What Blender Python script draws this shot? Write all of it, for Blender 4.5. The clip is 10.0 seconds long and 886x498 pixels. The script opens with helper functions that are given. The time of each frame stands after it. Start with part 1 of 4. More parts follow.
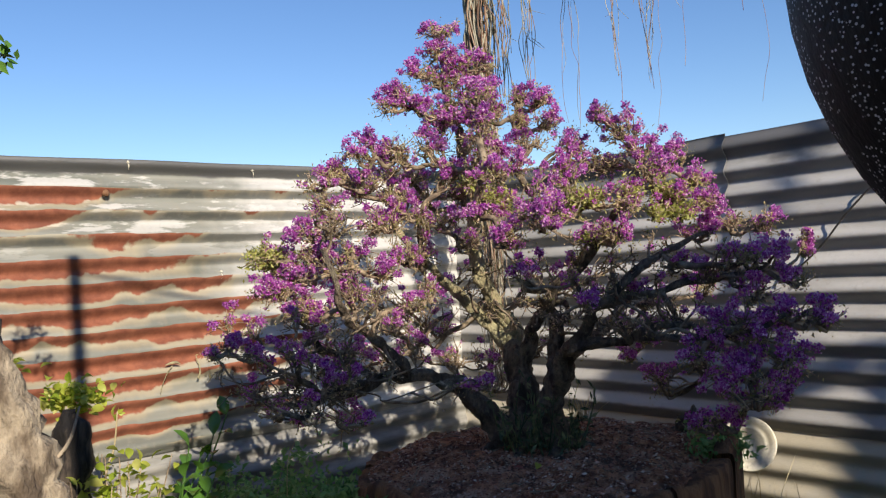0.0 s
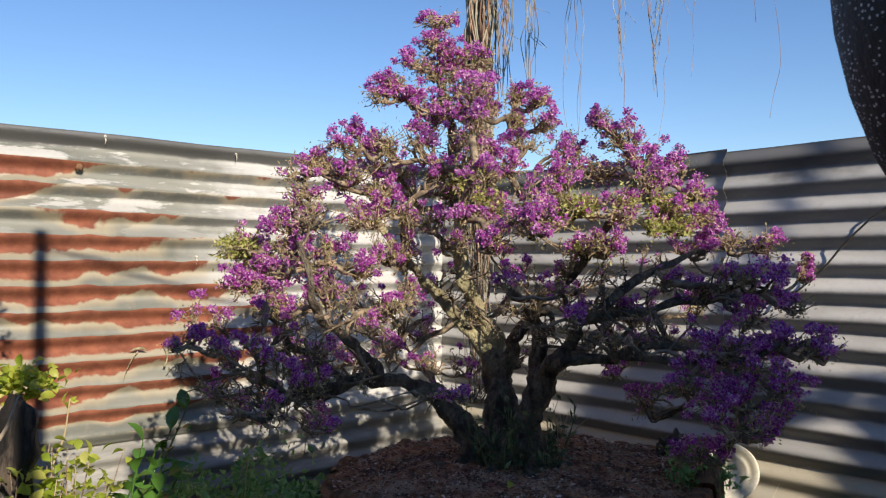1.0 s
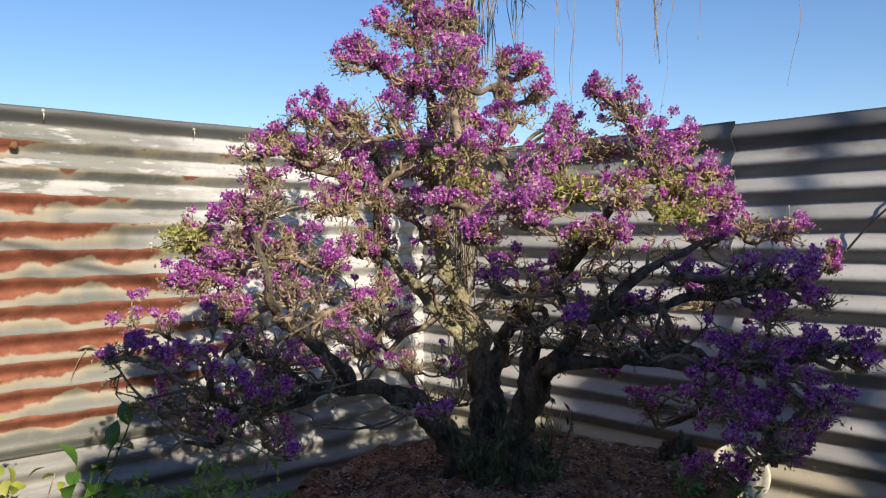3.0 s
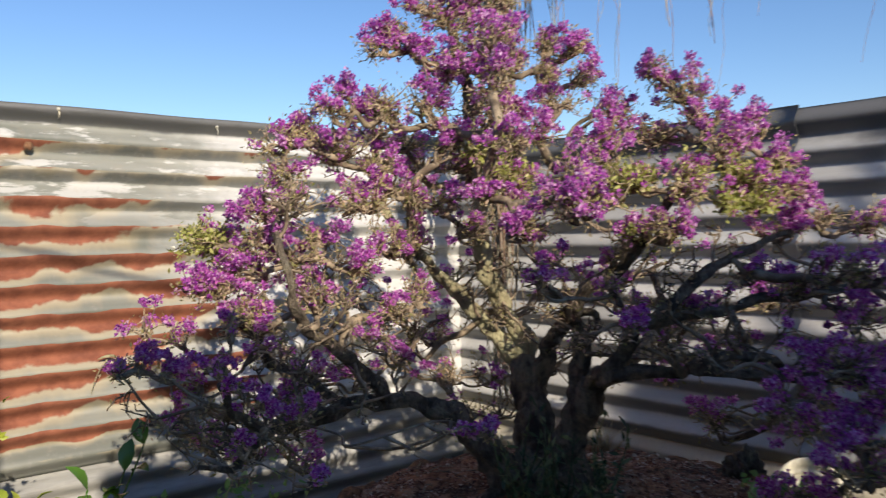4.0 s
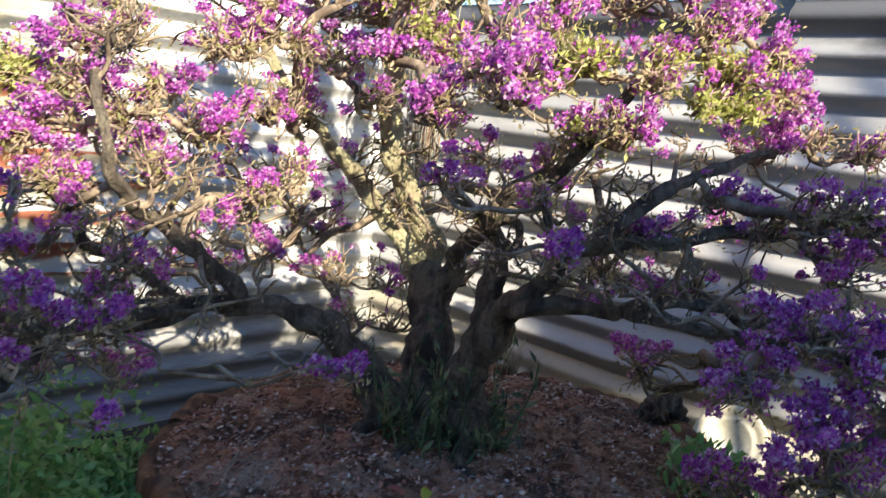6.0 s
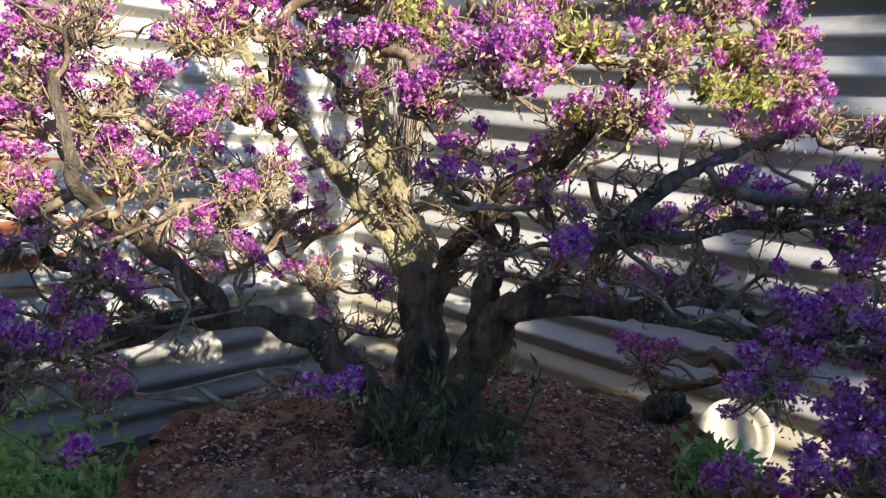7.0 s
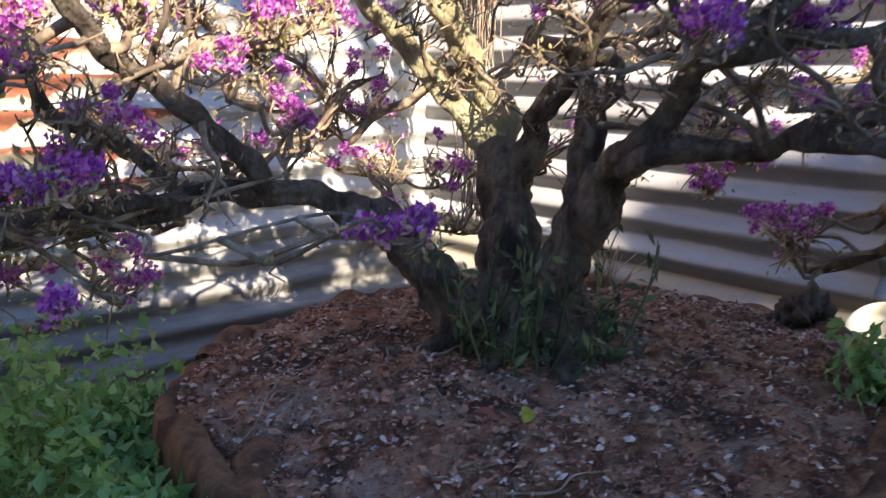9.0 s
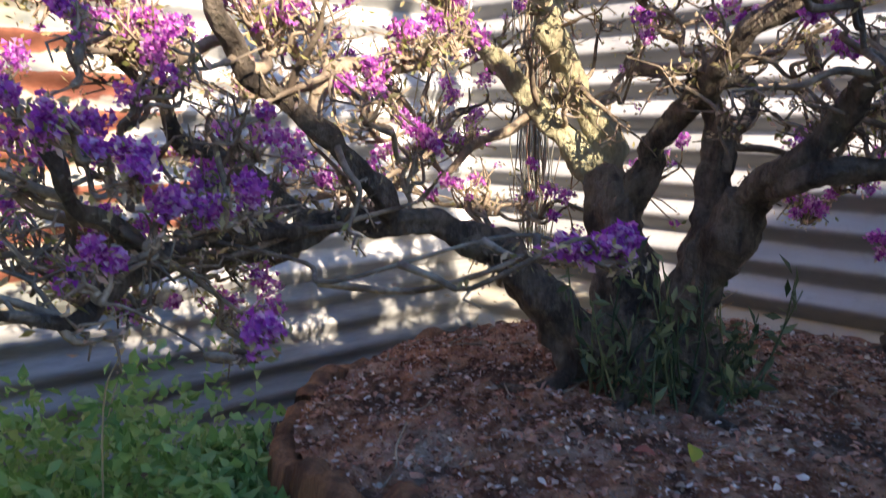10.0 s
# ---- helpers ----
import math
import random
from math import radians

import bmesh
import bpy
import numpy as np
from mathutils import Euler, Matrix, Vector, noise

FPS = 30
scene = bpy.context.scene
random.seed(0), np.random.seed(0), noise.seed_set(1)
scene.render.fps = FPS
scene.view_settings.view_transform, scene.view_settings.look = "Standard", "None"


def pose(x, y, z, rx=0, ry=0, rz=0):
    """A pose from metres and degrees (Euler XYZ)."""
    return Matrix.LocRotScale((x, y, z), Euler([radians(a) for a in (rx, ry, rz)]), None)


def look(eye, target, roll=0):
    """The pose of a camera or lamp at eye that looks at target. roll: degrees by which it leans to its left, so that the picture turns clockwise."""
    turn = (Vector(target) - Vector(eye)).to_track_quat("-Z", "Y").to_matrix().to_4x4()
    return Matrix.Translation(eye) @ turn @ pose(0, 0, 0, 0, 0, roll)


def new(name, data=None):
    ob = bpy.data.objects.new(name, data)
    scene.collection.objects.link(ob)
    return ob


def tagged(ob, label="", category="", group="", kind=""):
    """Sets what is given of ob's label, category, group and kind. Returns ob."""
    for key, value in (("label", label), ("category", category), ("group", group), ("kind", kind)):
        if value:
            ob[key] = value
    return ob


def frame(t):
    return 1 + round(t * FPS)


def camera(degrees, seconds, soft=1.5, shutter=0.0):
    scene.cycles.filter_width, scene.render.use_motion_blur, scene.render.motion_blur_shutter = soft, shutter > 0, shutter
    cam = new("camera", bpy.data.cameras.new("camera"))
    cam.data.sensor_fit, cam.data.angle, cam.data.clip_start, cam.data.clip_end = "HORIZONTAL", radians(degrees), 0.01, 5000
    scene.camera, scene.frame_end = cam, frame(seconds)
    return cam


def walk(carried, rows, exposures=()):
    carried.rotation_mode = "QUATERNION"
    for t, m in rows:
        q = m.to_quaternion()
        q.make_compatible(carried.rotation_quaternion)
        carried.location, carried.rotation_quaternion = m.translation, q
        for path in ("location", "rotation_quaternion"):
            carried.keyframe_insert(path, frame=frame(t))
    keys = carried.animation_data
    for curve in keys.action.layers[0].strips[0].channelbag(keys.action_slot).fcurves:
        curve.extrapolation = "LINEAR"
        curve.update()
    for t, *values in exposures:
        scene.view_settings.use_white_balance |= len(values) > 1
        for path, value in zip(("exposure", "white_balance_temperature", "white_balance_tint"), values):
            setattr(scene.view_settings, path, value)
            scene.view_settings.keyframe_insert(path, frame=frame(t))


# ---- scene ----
cam = camera(57.0, 10.0, soft=1.2, shutter=0.4)
PATH = [
    (0, (-0.946, -0.054, 0.894), (0.354, 1.466, 0.942), -3.5),
    (0.5, (-0.905, -0.028, 0.896), (0.401, 1.486, 0.957), -1.4),
    (1, (-0.87, 0.012, 0.905), (0.449, 1.515, 0.946), 0.3),
    (1.5, (-0.836, 0.076, 0.912), (0.502, 1.562, 0.953), 1.1),
    (2, (-0.802, 0.106, 0.921), (0.554, 1.576, 0.953), 1.9),
    (2.5, (-0.753, 0.145, 0.944), (0.599, 1.62, 0.927), 0.6),
    (3.8, (-0.635, 0.271, 0.947), (0.698, 1.761, 0.912), -1.0),
    (4, (-0.612, 0.305, 0.939), (0.675, 1.835, 0.916), -1.0),
    (4.5, (-0.507, 0.39, 0.93), (0.677, 2.002, 0.892), 0.7),
    (5, (-0.403, 0.44, 0.923), (0.786, 2.037, 0.731), 3.8),
    (5.5, (-0.337, 0.491, 0.927), (0.945, 1.988, 0.59), 4.9),
    (6, (-0.329, 0.514, 0.949), (1.058, 1.917, 0.62), 6.0),
    (6.2, (-0.32, 0.53, 0.954), (1.091, 1.913, 0.645), 6.0),
    (7.3, (-0.274, 0.604, 0.931), (1.132, 1.98, 0.566), 3.3),
    (7.5, (-0.257, 0.622, 0.915), (1.121, 2.015, 0.516), 2.6),
    (8, (-0.222, 0.663, 0.862), (1.089, 2.113, 0.44), 1.8),
    (8.5, (-0.173, 0.684, 0.817), (1.128, 2.155, 0.437), 1.5),
    (9, (-0.157, 0.726, 0.763), (1.127, 2.204, 0.356), 0.8),
    (9.5, (-0.209, 0.814, 0.734), (1.066, 2.297, 0.318), 0.3),
    (10, (-0.248, 0.863, 0.736), (1.064, 2.343, 0.438), 0.2),
]
walk(cam, [(t, look(eye, target, roll)) for t, eye, target, roll in PATH],
     [(0, 0.57, 7100, 13), (4.5, 0.58, 7100, 13), (5.0, 0.55, 7150, 11), (5.5, 1.20, 7100, 10), (6.1, 1.60, 7100, 10), (7.5, 1.27, 7100, 13), (8.5, 1.64, 7250, 18), (9.0, 1.92, 7350, 18), (10.0, 1.90, 7250, 18)])

# ---- light and sky ----
SUN = Vector((0.255, 0.868, -0.426)).normalized()
world = bpy.data.worlds.new("sky")
scene.world = world
world.use_nodes = True
wn = world.node_tree.nodes
sky = wn.new("ShaderNodeTexSky")
sky.sky_type = "NISHITA"
sky.sun_disc = False
sky.sun_elevation = math.asin(-SUN.z)
sky.sun_rotation = math.atan2(-SUN.x, -SUN.y) % (2 * math.pi)
sky.air_density = 1.0
sky.dust_density = 0.0
sky.ozone_density = 4.0
wn["Background"].inputs["Strength"].default_value = 0.104
tint = wn.new("ShaderNodeHueSaturation")
tint.inputs["Hue"].default_value, tint.inputs["Saturation"].default_value = 0.507, 1.14
world.node_tree.links.new(sky.outputs[0], tint.inputs["Color"])
world.node_tree.links.new(tint.outputs[0], wn["Background"].inputs["Color"])
sun = new("sun", bpy.data.lights.new("sun", "SUN"))
sun.data.energy, sun.data.angle, sun.data.color = 3.7, radians(0.50), (1.0, 0.94, 0.84)
sun.matrix_world = Matrix.Translation((-2, -6, 4)) @ SUN.to_track_quat("-Z", "Y").to_matrix().to_4x4()

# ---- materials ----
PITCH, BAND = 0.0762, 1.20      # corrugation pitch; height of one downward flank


class Nodes:
    def __init__(self, name, rough=0.7, metal=0.0):
        self.mat = bpy.data.materials.new(name)
        self.mat.use_nodes = True
        self.t = self.mat.node_tree
        self.b = self.t.nodes["Principled BSDF"]
        self.b.inputs["Roughness"].default_value = rough
        self.b.inputs["Metallic"].default_value = metal
        self.co = self.t.nodes.new("ShaderNodeTexCoord").outputs["Object"]

    def put(self, socket, value):
        if hasattr(value, "is_linked"):
            self.t.links.new(value, socket)
        else:
            socket.default_value = value
        return self

    def scaled(self, s):
        n = self.t.nodes.new("ShaderNodeMapping")
        self.put(n.inputs["Vector"], self.co).put(n.inputs["Scale"], s)
        return n.outputs[0]

    def noise(self, scale, detail=3.0, rough=0.55, stretch=(1, 1, 1), distort=0.0):
        n = self.t.nodes.new("ShaderNodeTexNoise")
        self.put(n.inputs["Vector"], self.scaled(stretch)).put(n.inputs["Scale"], scale).put(n.inputs["Detail"], detail)
        self.put(n.inputs["Roughness"], rough).put(n.inputs["Distortion"], distort)
        return n.outputs["Fac"]

    def math(self, op, a, b=0.0):
        n = self.t.nodes.new("ShaderNodeMath")
        n.operation = op
        self.put(n.inputs[0], a).put(n.inputs[1], b)
        return n.outputs[0]

    def range(self, v, a, b, c=0.0, d=1.0):
        n = self.t.nodes.new("ShaderNodeMapRange")
        n.interpolation_type = "SMOOTHSTEP"
        for i, w in enumerate((v, a, b, c, d)):
            self.put(n.inputs[i], w)
        return n.outputs[0]

    def mix(self, f, a, b):
        n = self.t.nodes.new("ShaderNodeMix")
        n.data_type = "RGBA"
        as4 = lambda c: (*c, 1.0) if isinstance(c, tuple) and len(c) == 3 else c
        self.put(n.inputs["Factor"], f).put(n.inputs[6], as4(a)).put(n.inputs[7], as4(b))
        return n.outputs[2]

    def axes(self):
        n = self.t.nodes.new("ShaderNodeSeparateXYZ")
        self.put(n.inputs[0], self.co)
        return n.outputs

    def random(self):
        return self.t.nodes.new("ShaderNodeObjectInfo").outputs["Random"]

    def island(self):
        return self.t.nodes.new("ShaderNodeNewGeometry").outputs["Random Per Island"]

    def bump(self, h, strength=0.4, dist=0.01):
        n = self.t.nodes.new("ShaderNodeBump")
        self.put(n.inputs["Height"], h).put(n.inputs["Strength"], strength).put(n.inputs["Distance"], dist)
        return self.put(self.b.inputs["Normal"], n.outputs[0])

    def colour(self, c):
        return self.put(self.b.inputs["Base Color"], (*c, 1.0) if isinstance(c, tuple) and len(c) == 3 else c)

    def leafy(self, share=0.3):
        self.put(self.b.inputs["Subsurface Weight"], 0.0)
        t = self.t.nodes.new("ShaderNodeBsdfTranslucent")
        m = self.t.nodes.new("ShaderNodeMixShader")
        link = self.b.inputs["Base Color"].links
        if link:
            self.t.links.new(link[0].from_socket, t.inputs["Color"])
        else:
            t.inputs["Color"].default_value = self.b.inputs["Base Color"].default_value
        m.inputs[0].default_value = share
        self.t.links.new(self.b.outputs[0], m.inputs[1])
        self.t.links.new(t.outputs[0], m.inputs[2])
        self.t.links.new(m.outputs[0], self.t.nodes["Material Output"].inputs["Surface"])
        return self


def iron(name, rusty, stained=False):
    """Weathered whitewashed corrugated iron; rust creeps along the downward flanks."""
    n = Nodes(name, 0.5, 0.0)
    x, y, z = n.axes()
    along = (0.7, 0.7, 5.0)
    grey = n.range(n.noise(1.6, 4, 0.6, along), 0.36, 0.66)
    base = n.mix(grey, *(((0.165, 0.175, 0.147), (0.31, 0.31, 0.265)) if rusty else ((0.43, 0.425, 0.40), (0.63, 0.622, 0.588))))
    if stained:
        base = n.mix(n.range(n.noise(3.5, 4, 0.6), 0.25, 0.55, 0.35, 1.0), base, (0.62, 0.56, 0.42))
    if rusty:
        patch = n.math("MULTIPLY", n.range(n.noise(6, 5, 0.65, (0.6, 0.6, 2.6)), 0.50, 0.56), n.range(z, 0.95, 1.12))
        base = n.mix(n.math("MULTIPLY", patch, 0.8), base, (0.62, 0.61, 0.57))
        wash = n.math("MULTIPLY", n.range(n.math("ADD", x, n.math("MULTIPLY", n.math("SUBTRACT", n.noise(5, 4, 0.6), 0.5), 0.5)), 0.18, 0.62), n.range(n.noise(11, 5, 0.65, (0.6, 0.6, 1.5)), 0.30, 0.50, 0.35, 1.0))
        base = n.mix(n.math("MULTIPLY", wash, 0.85), base, (0.64, 0.63, 0.60))
    # Dark rib stripes: bare metal, plus downward-flank shade put into the colour on unrusted sheets.
    ragged = n.math("MULTIPLY", n.math("SUBTRACT", n.noise(8, 5, 0.65, (1, 1, 0.6)), 0.5), 1.5)
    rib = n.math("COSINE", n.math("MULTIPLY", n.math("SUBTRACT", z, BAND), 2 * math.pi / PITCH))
    bare_and_shade = n.range(n.math("ADD", rib, ragged), *((0.30, 0.62) if rusty else (-0.40, 0.40)))
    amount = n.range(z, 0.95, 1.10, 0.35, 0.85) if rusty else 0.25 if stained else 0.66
    base = n.mix(n.math("MULTIPLY", bare_and_shade, amount), base, (0.13, 0.135, 0.12) if rusty else (0.105, 0.105, 0.103))
    spots = n.range(n.noise(38, 4, 0.65), 0.55, 0.75)
    base = n.mix(n.math("MULTIPLY", spots, 0.35), base, (0.33, 0.32, 0.29))
    streak = n.range(n.noise(9, 3, 0.6, (3.0, 3.0, 0.25)), 0.52, 0.8)
    base = n.mix(n.math("MULTIPLY", streak, 0.22), base, (0.40, 0.33, 0.24))
    edge = n.math("MULTIPLY", n.math("SUBTRACT", n.noise(4, 4, 0.6, (1, 1, 2)), 0.5), 0.05 if rusty else 0.22)
    bare = n.range(n.math("ADD", z, edge), *((1.255, 1.268) if rusty else (1.12, 1.20)))
    base = n.mix(n.math("MULTIPLY", bare, 0.9), base, (0.10, 0.10, 0.098))
    if rusty:
        wob = n.math("MULTIPLY", n.math("SUBTRACT", n.noise(7.0, 3, 0.5, (1, 1, 0.3)), 0.5), 0.35)
        q = n.math("ADD", n.math("DIVIDE", n.math("SUBTRACT", BAND + 0.020, z), PITCH), wob)
        k = n.math("FLOOR", q)
        s = n.math("FRACT", q)
        c = n.t.nodes.new("ShaderNodeCombineXYZ")
        n.put(c.inputs[0], x).put(c.inputs[1], n.math("MULTIPLY", k, 3.37))

        def along_rib(scale, detail):
            t = n.t.nodes.new("ShaderNodeTexNoise")
            n.put(t.inputs["Vector"], c.outputs[0]).put(t.inputs["Scale"], scale).put(t.inputs["Detail"], detail)
            return n.math("SUBTRACT", t.outputs["Fac"], 0.5)
        reg = n.math("SUBTRACT", n.math("MULTIPLY", n.range(x, 1.15, 0.15), 1.12), 0.52)
        reg = n.math("ADD", reg, n.range(z, 0.46, 0.37, 0.0, -0.9))
        reg = n.math("ADD", reg, n.range(n.math("ADD", z, n.math("MULTIPLY", x, 0.35)), 0.98, 1.06, 0.0, -0.5))
        reg = n.math("ADD", reg, n.math("MULTIPLY", n.range(x, 0.04, -0.20), n.range(z, 1.07, 1.12, 0.0, 0.75)))
        reg = n.math("ADD", reg, n.range(z, 1.212, 1.222, 0.0, -2.0))
        width = n.math("ADD", n.math("MULTIPLY", along_rib(2.6, 2), 3.0), n.math("MULTIPLY", along_rib(13, 3), 0.9))
        width = n.math("MINIMUM", n.math("ADD", width, reg), 0.78)
        v = n.math("SUBTRACT", width, s)
        rim = n.range(v, -0.40, 0.0)
        core = n.range(n.math("ADD", v, n.math("MULTIPLY", n.math("SUBTRACT", n.noise(45, 4, 0.7), 0.5), 0.22)), -0.03, 0.09)
        tone = n.noise(22, 4, 0.6)
        rust = n.mix(n.range(tone, 0.3, 0.7), (0.19, 0.050, 0.026), (0.33, 0.105, 0.055))
        base = n.mix(n.math("MULTIPLY", rim, 0.52), base, (0.52, 0.43, 0.27))
        base = n.mix(n.math("MULTIPLY", core, 0.95), base, rust)
        n.put(n.b.inputs["Roughness"], n.range(core, 0, 1, 0.48, 0.85))
    n.colour(base)
    n.bump(n.noise(60, 4, 0.6, (1, 1, 2)), 0.25, 0.003)
    return n.mat


def plain(name, a, b, scale, rough=0.8, stretch=(1, 1, 1), bump=0.4, dist=0.006, lo=0.35, hi=0.65):
    n = Nodes(name, rough)
    v = n.range(n.noise(scale, 5, 0.6, stretch), lo, hi)
    fine = n.range(n.noise(scale * 7, 3, 0.6, stretch), 0.3, 0.8)
    n.colour(n.mix(n.math("MULTIPLY", fine, 0.45), n.mix(v, a, b), tuple(c * 0.45 for c in a)))
    n.bump(n.noise(scale * 3, 6, 0.65, stretch), bump, dist)
    return n.mat


def leaves_mat(name, a, b, c, rough=0.5, share=0.35):
    n = Nodes(name, rough)
    r = n.island()
    n.colour(n.mix(n.range(r, 0.55, 1.0), n.mix(n.range(r, 0.0, 0.6), a, b), c))
    return n.leafy(share).mat


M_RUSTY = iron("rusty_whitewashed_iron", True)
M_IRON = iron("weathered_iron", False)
M_LOWER = plain("grey_whitewashed_iron", (0.30, 0.297, 0.27), (0.45, 0.44, 0.405), 4, 0.55, (0.5, 0.5, 3.0), 0.2, 0.003)
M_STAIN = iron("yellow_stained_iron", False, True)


def soil():
    """Crumbly earth: dark humus, red-brown crumbs and dry pale patches."""
    n = Nodes("mulched_soil", 0.95)
    c = n.mix(n.range(n.noise(26, 6, 0.7), 0.38, 0.62), (0.33, 0.125, 0.058), (0.80, 0.44, 0.255))
    c = n.mix(n.math("MULTIPLY", n.range(n.noise(7, 5, 0.65), 0.50, 0.62), 0.85), c, (0.80, 0.58, 0.41))
    c = n.mix(n.math("MULTIPLY", n.range(n.noise(9, 4, 0.6, distort=1.0), 0.49, 0.62), 0.85), c, (0.11, 0.052, 0.034))
    c = n.mix(n.math("MULTIPLY", n.range(n.noise(170, 3, 0.7), 0.58, 0.70), 0.7), c, (0.72, 0.60, 0.48))
    n.colour(c)
    n.bump(n.math("ADD", n.noise(40, 6, 0.7), n.math("MULTIPLY", n.noise(150, 4, 0.7), 0.6)), 1.0, 0.03)
    return n.mat


M_SOIL = soil()
M_GROUND = plain("dry_earth", (0.055, 0.042, 0.028), (0.13, 0.10, 0.068), 5, 0.95, bump=0.8, dist=0.02)
M_POT = plain("fibrous_brown_timber", (0.14, 0.068, 0.036), (0.40, 0.20, 0.095), 9, 0.85, (4, 4, 0.5), 0.9, 0.012)


def bark(name, dark, pale, moss, share):
    """Cracked bark with crusts of lichen."""
    n = Nodes(name, 0.9)
    v = n.range(n.noise(20, 5, 0.65, (1.6, 1.6, 0.6)), 0.35, 0.65)
    fine = n.range(n.noise(120, 3, 0.6), 0.3, 0.8)
    c = n.mix(n.math("MULTIPLY", fine, 0.5), n.mix(v, dark, pale), tuple(k * 0.4 for k in dark))
    crust = n.math("MULTIPLY", n.range(n.noise(13, 5, 0.7, distort=0.6), 0.52, 0.62), share)
    n.colour(n.mix(crust, c, moss))
    n.bump(n.math("ADD", n.noise(60, 6, 0.65, (1.6, 1.6, 0.6)), n.math("MULTIPLY", crust, 0.3)), 1.0, 0.022)
    return n.mat


M_BARK = bark("grey_brown_bark", (0.075, 0.056, 0.040), (0.30, 0.24, 0.17), (0.33, 0.30, 0.20), 0.45)
M_LICHEN = plain("lichen_crusted_bark", (0.30, 0.26, 0.15), (0.52, 0.48, 0.28), 22, 0.9, (1.4, 1.4, 0.7), 0.9, 0.010)
M_TWIG = plain("pale_twig_bark", (0.18, 0.125, 0.082), (0.54, 0.42, 0.28), 30, 0.85)
M_DEAD = plain("bleached_dead_wood", (0.17, 0.125, 0.085), (0.52, 0.43, 0.31), 9, 0.9, (1.5, 1.5, 0.7), 1.0, 0.02, 0.42, 0.58)
M_BLACK = plain("charred_wood", (0.012, 0.010, 0.009), (0.15, 0.115, 0.085), 9, 0.85, (2.5, 2.5, 0.4), 1.0, 0.012, 0.48, 0.66)
M_ROOT = plain("dry_aerial_root", (0.24, 0.115, 0.07), (0.52, 0.37, 0.25), 20, 0.85, (3, 3, 0.4))
M_STRAND = plain("grey_aerial_root", (0.20, 0.18, 0.12), (0.56, 0.52, 0.40), 16, 0.85, (3, 3, 0.3))
M_WHITE = plain("chipped_white_enamel", (0.66, 0.61, 0.46), (0.80, 0.76, 0.62), 9, 0.45, bump=0.1)
M_RENDER = plain("grey_cement_render", (0.28, 0.27, 0.25), (0.38, 0.36, 0.33), 6, 0.9)
M_CABLE = plain("dark_wire", (0.03, 0.028, 0.026), (0.05, 0.045, 0.04), 30, 0.6)
M_PETAL = leaves_mat("magenta_petals", (0.44, 0.055, 0.46), (0.76, 0.22, 0.67), (0.95, 0.68, 0.88), 0.6, 0.52)
M_LEAF = leaves_mat("olive_small_leaves", (0.27, 0.28, 0.085), (0.58, 0.49, 0.23), (0.82, 0.60, 0.46), 0.55, 0.48)
M_FRESH = leaves_mat("yellow_green_leaves", (0.28, 0.38, 0.04), (0.50, 0.56, 0.08), (0.60, 0.60, 0.16), 0.45, 0.45)
M_YOUNG = leaves_mat("pale_young_leaves", (0.34, 0.38, 0.08), (0.55, 0.55, 0.17), (0.68, 0.62, 0.32), 0.5, 0.4)
M_GLOSS = leaves_mat("glossy_dark_leaves", (0.045, 0.12, 0.022), (0.085, 0.20, 0.035), (0.16, 0.31, 0.055), 0.20, 0.2)
M_WEED = leaves_mat("green_weeds", (0.15, 0.34, 0.10), (0.28, 0.50, 0.16), (0.42, 0.60, 0.25), 0.5, 0.35)
M_SUCKER = leaves_mat("grey_green_shoots", (0.055, 0.095, 0.040), (0.13, 0.18, 0.085), (0.30, 0.34, 0.15), 0.5, 0.3)
M_FLAKE = leaves_mat("pale_leaf_flakes", (0.44, 0.32, 0.22), (0.66, 0.54, 0.41), (0.88, 0.78, 0.64), 0.7, 0.15)
M_RED = leaves_mat("russet_leaf", (0.36, 0.10, 0.07), (0.42, 0.13, 0.09), (0.48, 0.18, 0.12), 0.6, 0.2)
M_STRAW = leaves_mat("dry_straw", (0.42, 0.33, 0.18), (0.58, 0.48, 0.28), (0.66, 0.58, 0.38), 0.7, 0.2)


def chips():
    n = Nodes("bark_chips", 0.9)
    r = n.island()
    n.colour(n.mix(n.range(r, 0.84, 0.97), n.mix(n.range(r, 0.0, 0.75), (0.15, 0.06, 0.033), (0.60, 0.31, 0.20)), (0.86, 0.72, 0.60)))
    return n.mat


M_CHIP = chips()
M_BRANCH = plain("brown_branch_bark", (0.13, 0.095, 0.064), (0.42, 0.33, 0.22), 26, 0.9)


def speckled():
    n = Nodes("black_plastic_with_droplets", 0.6)
    v = n.t.nodes.new("ShaderNodeTexVoronoi")
    n.put(v.inputs["Vector"], n.scaled((1, 1, 1.6))).put(v.inputs["Scale"], 165.0)
    dot = n.range(v.outputs["Distance"], 0.30, 0.22)
    keep = n.range(n.noise(22, 2), 0.36, 0.46)
    n.colour(n.mix(n.math("MULTIPLY", dot, keep), (0.006, 0.006, 0.007), (0.55, 0.55, 0.58)))
    n.put(n.b.inputs["Specular IOR Level"], 0.15)
    n.bump(n.noise(120, 3), 0.5, 0.003)
    return n.mat


M_SPECK = speckled()

# ---- building helpers ----
rng = np.random.default_rng(7)


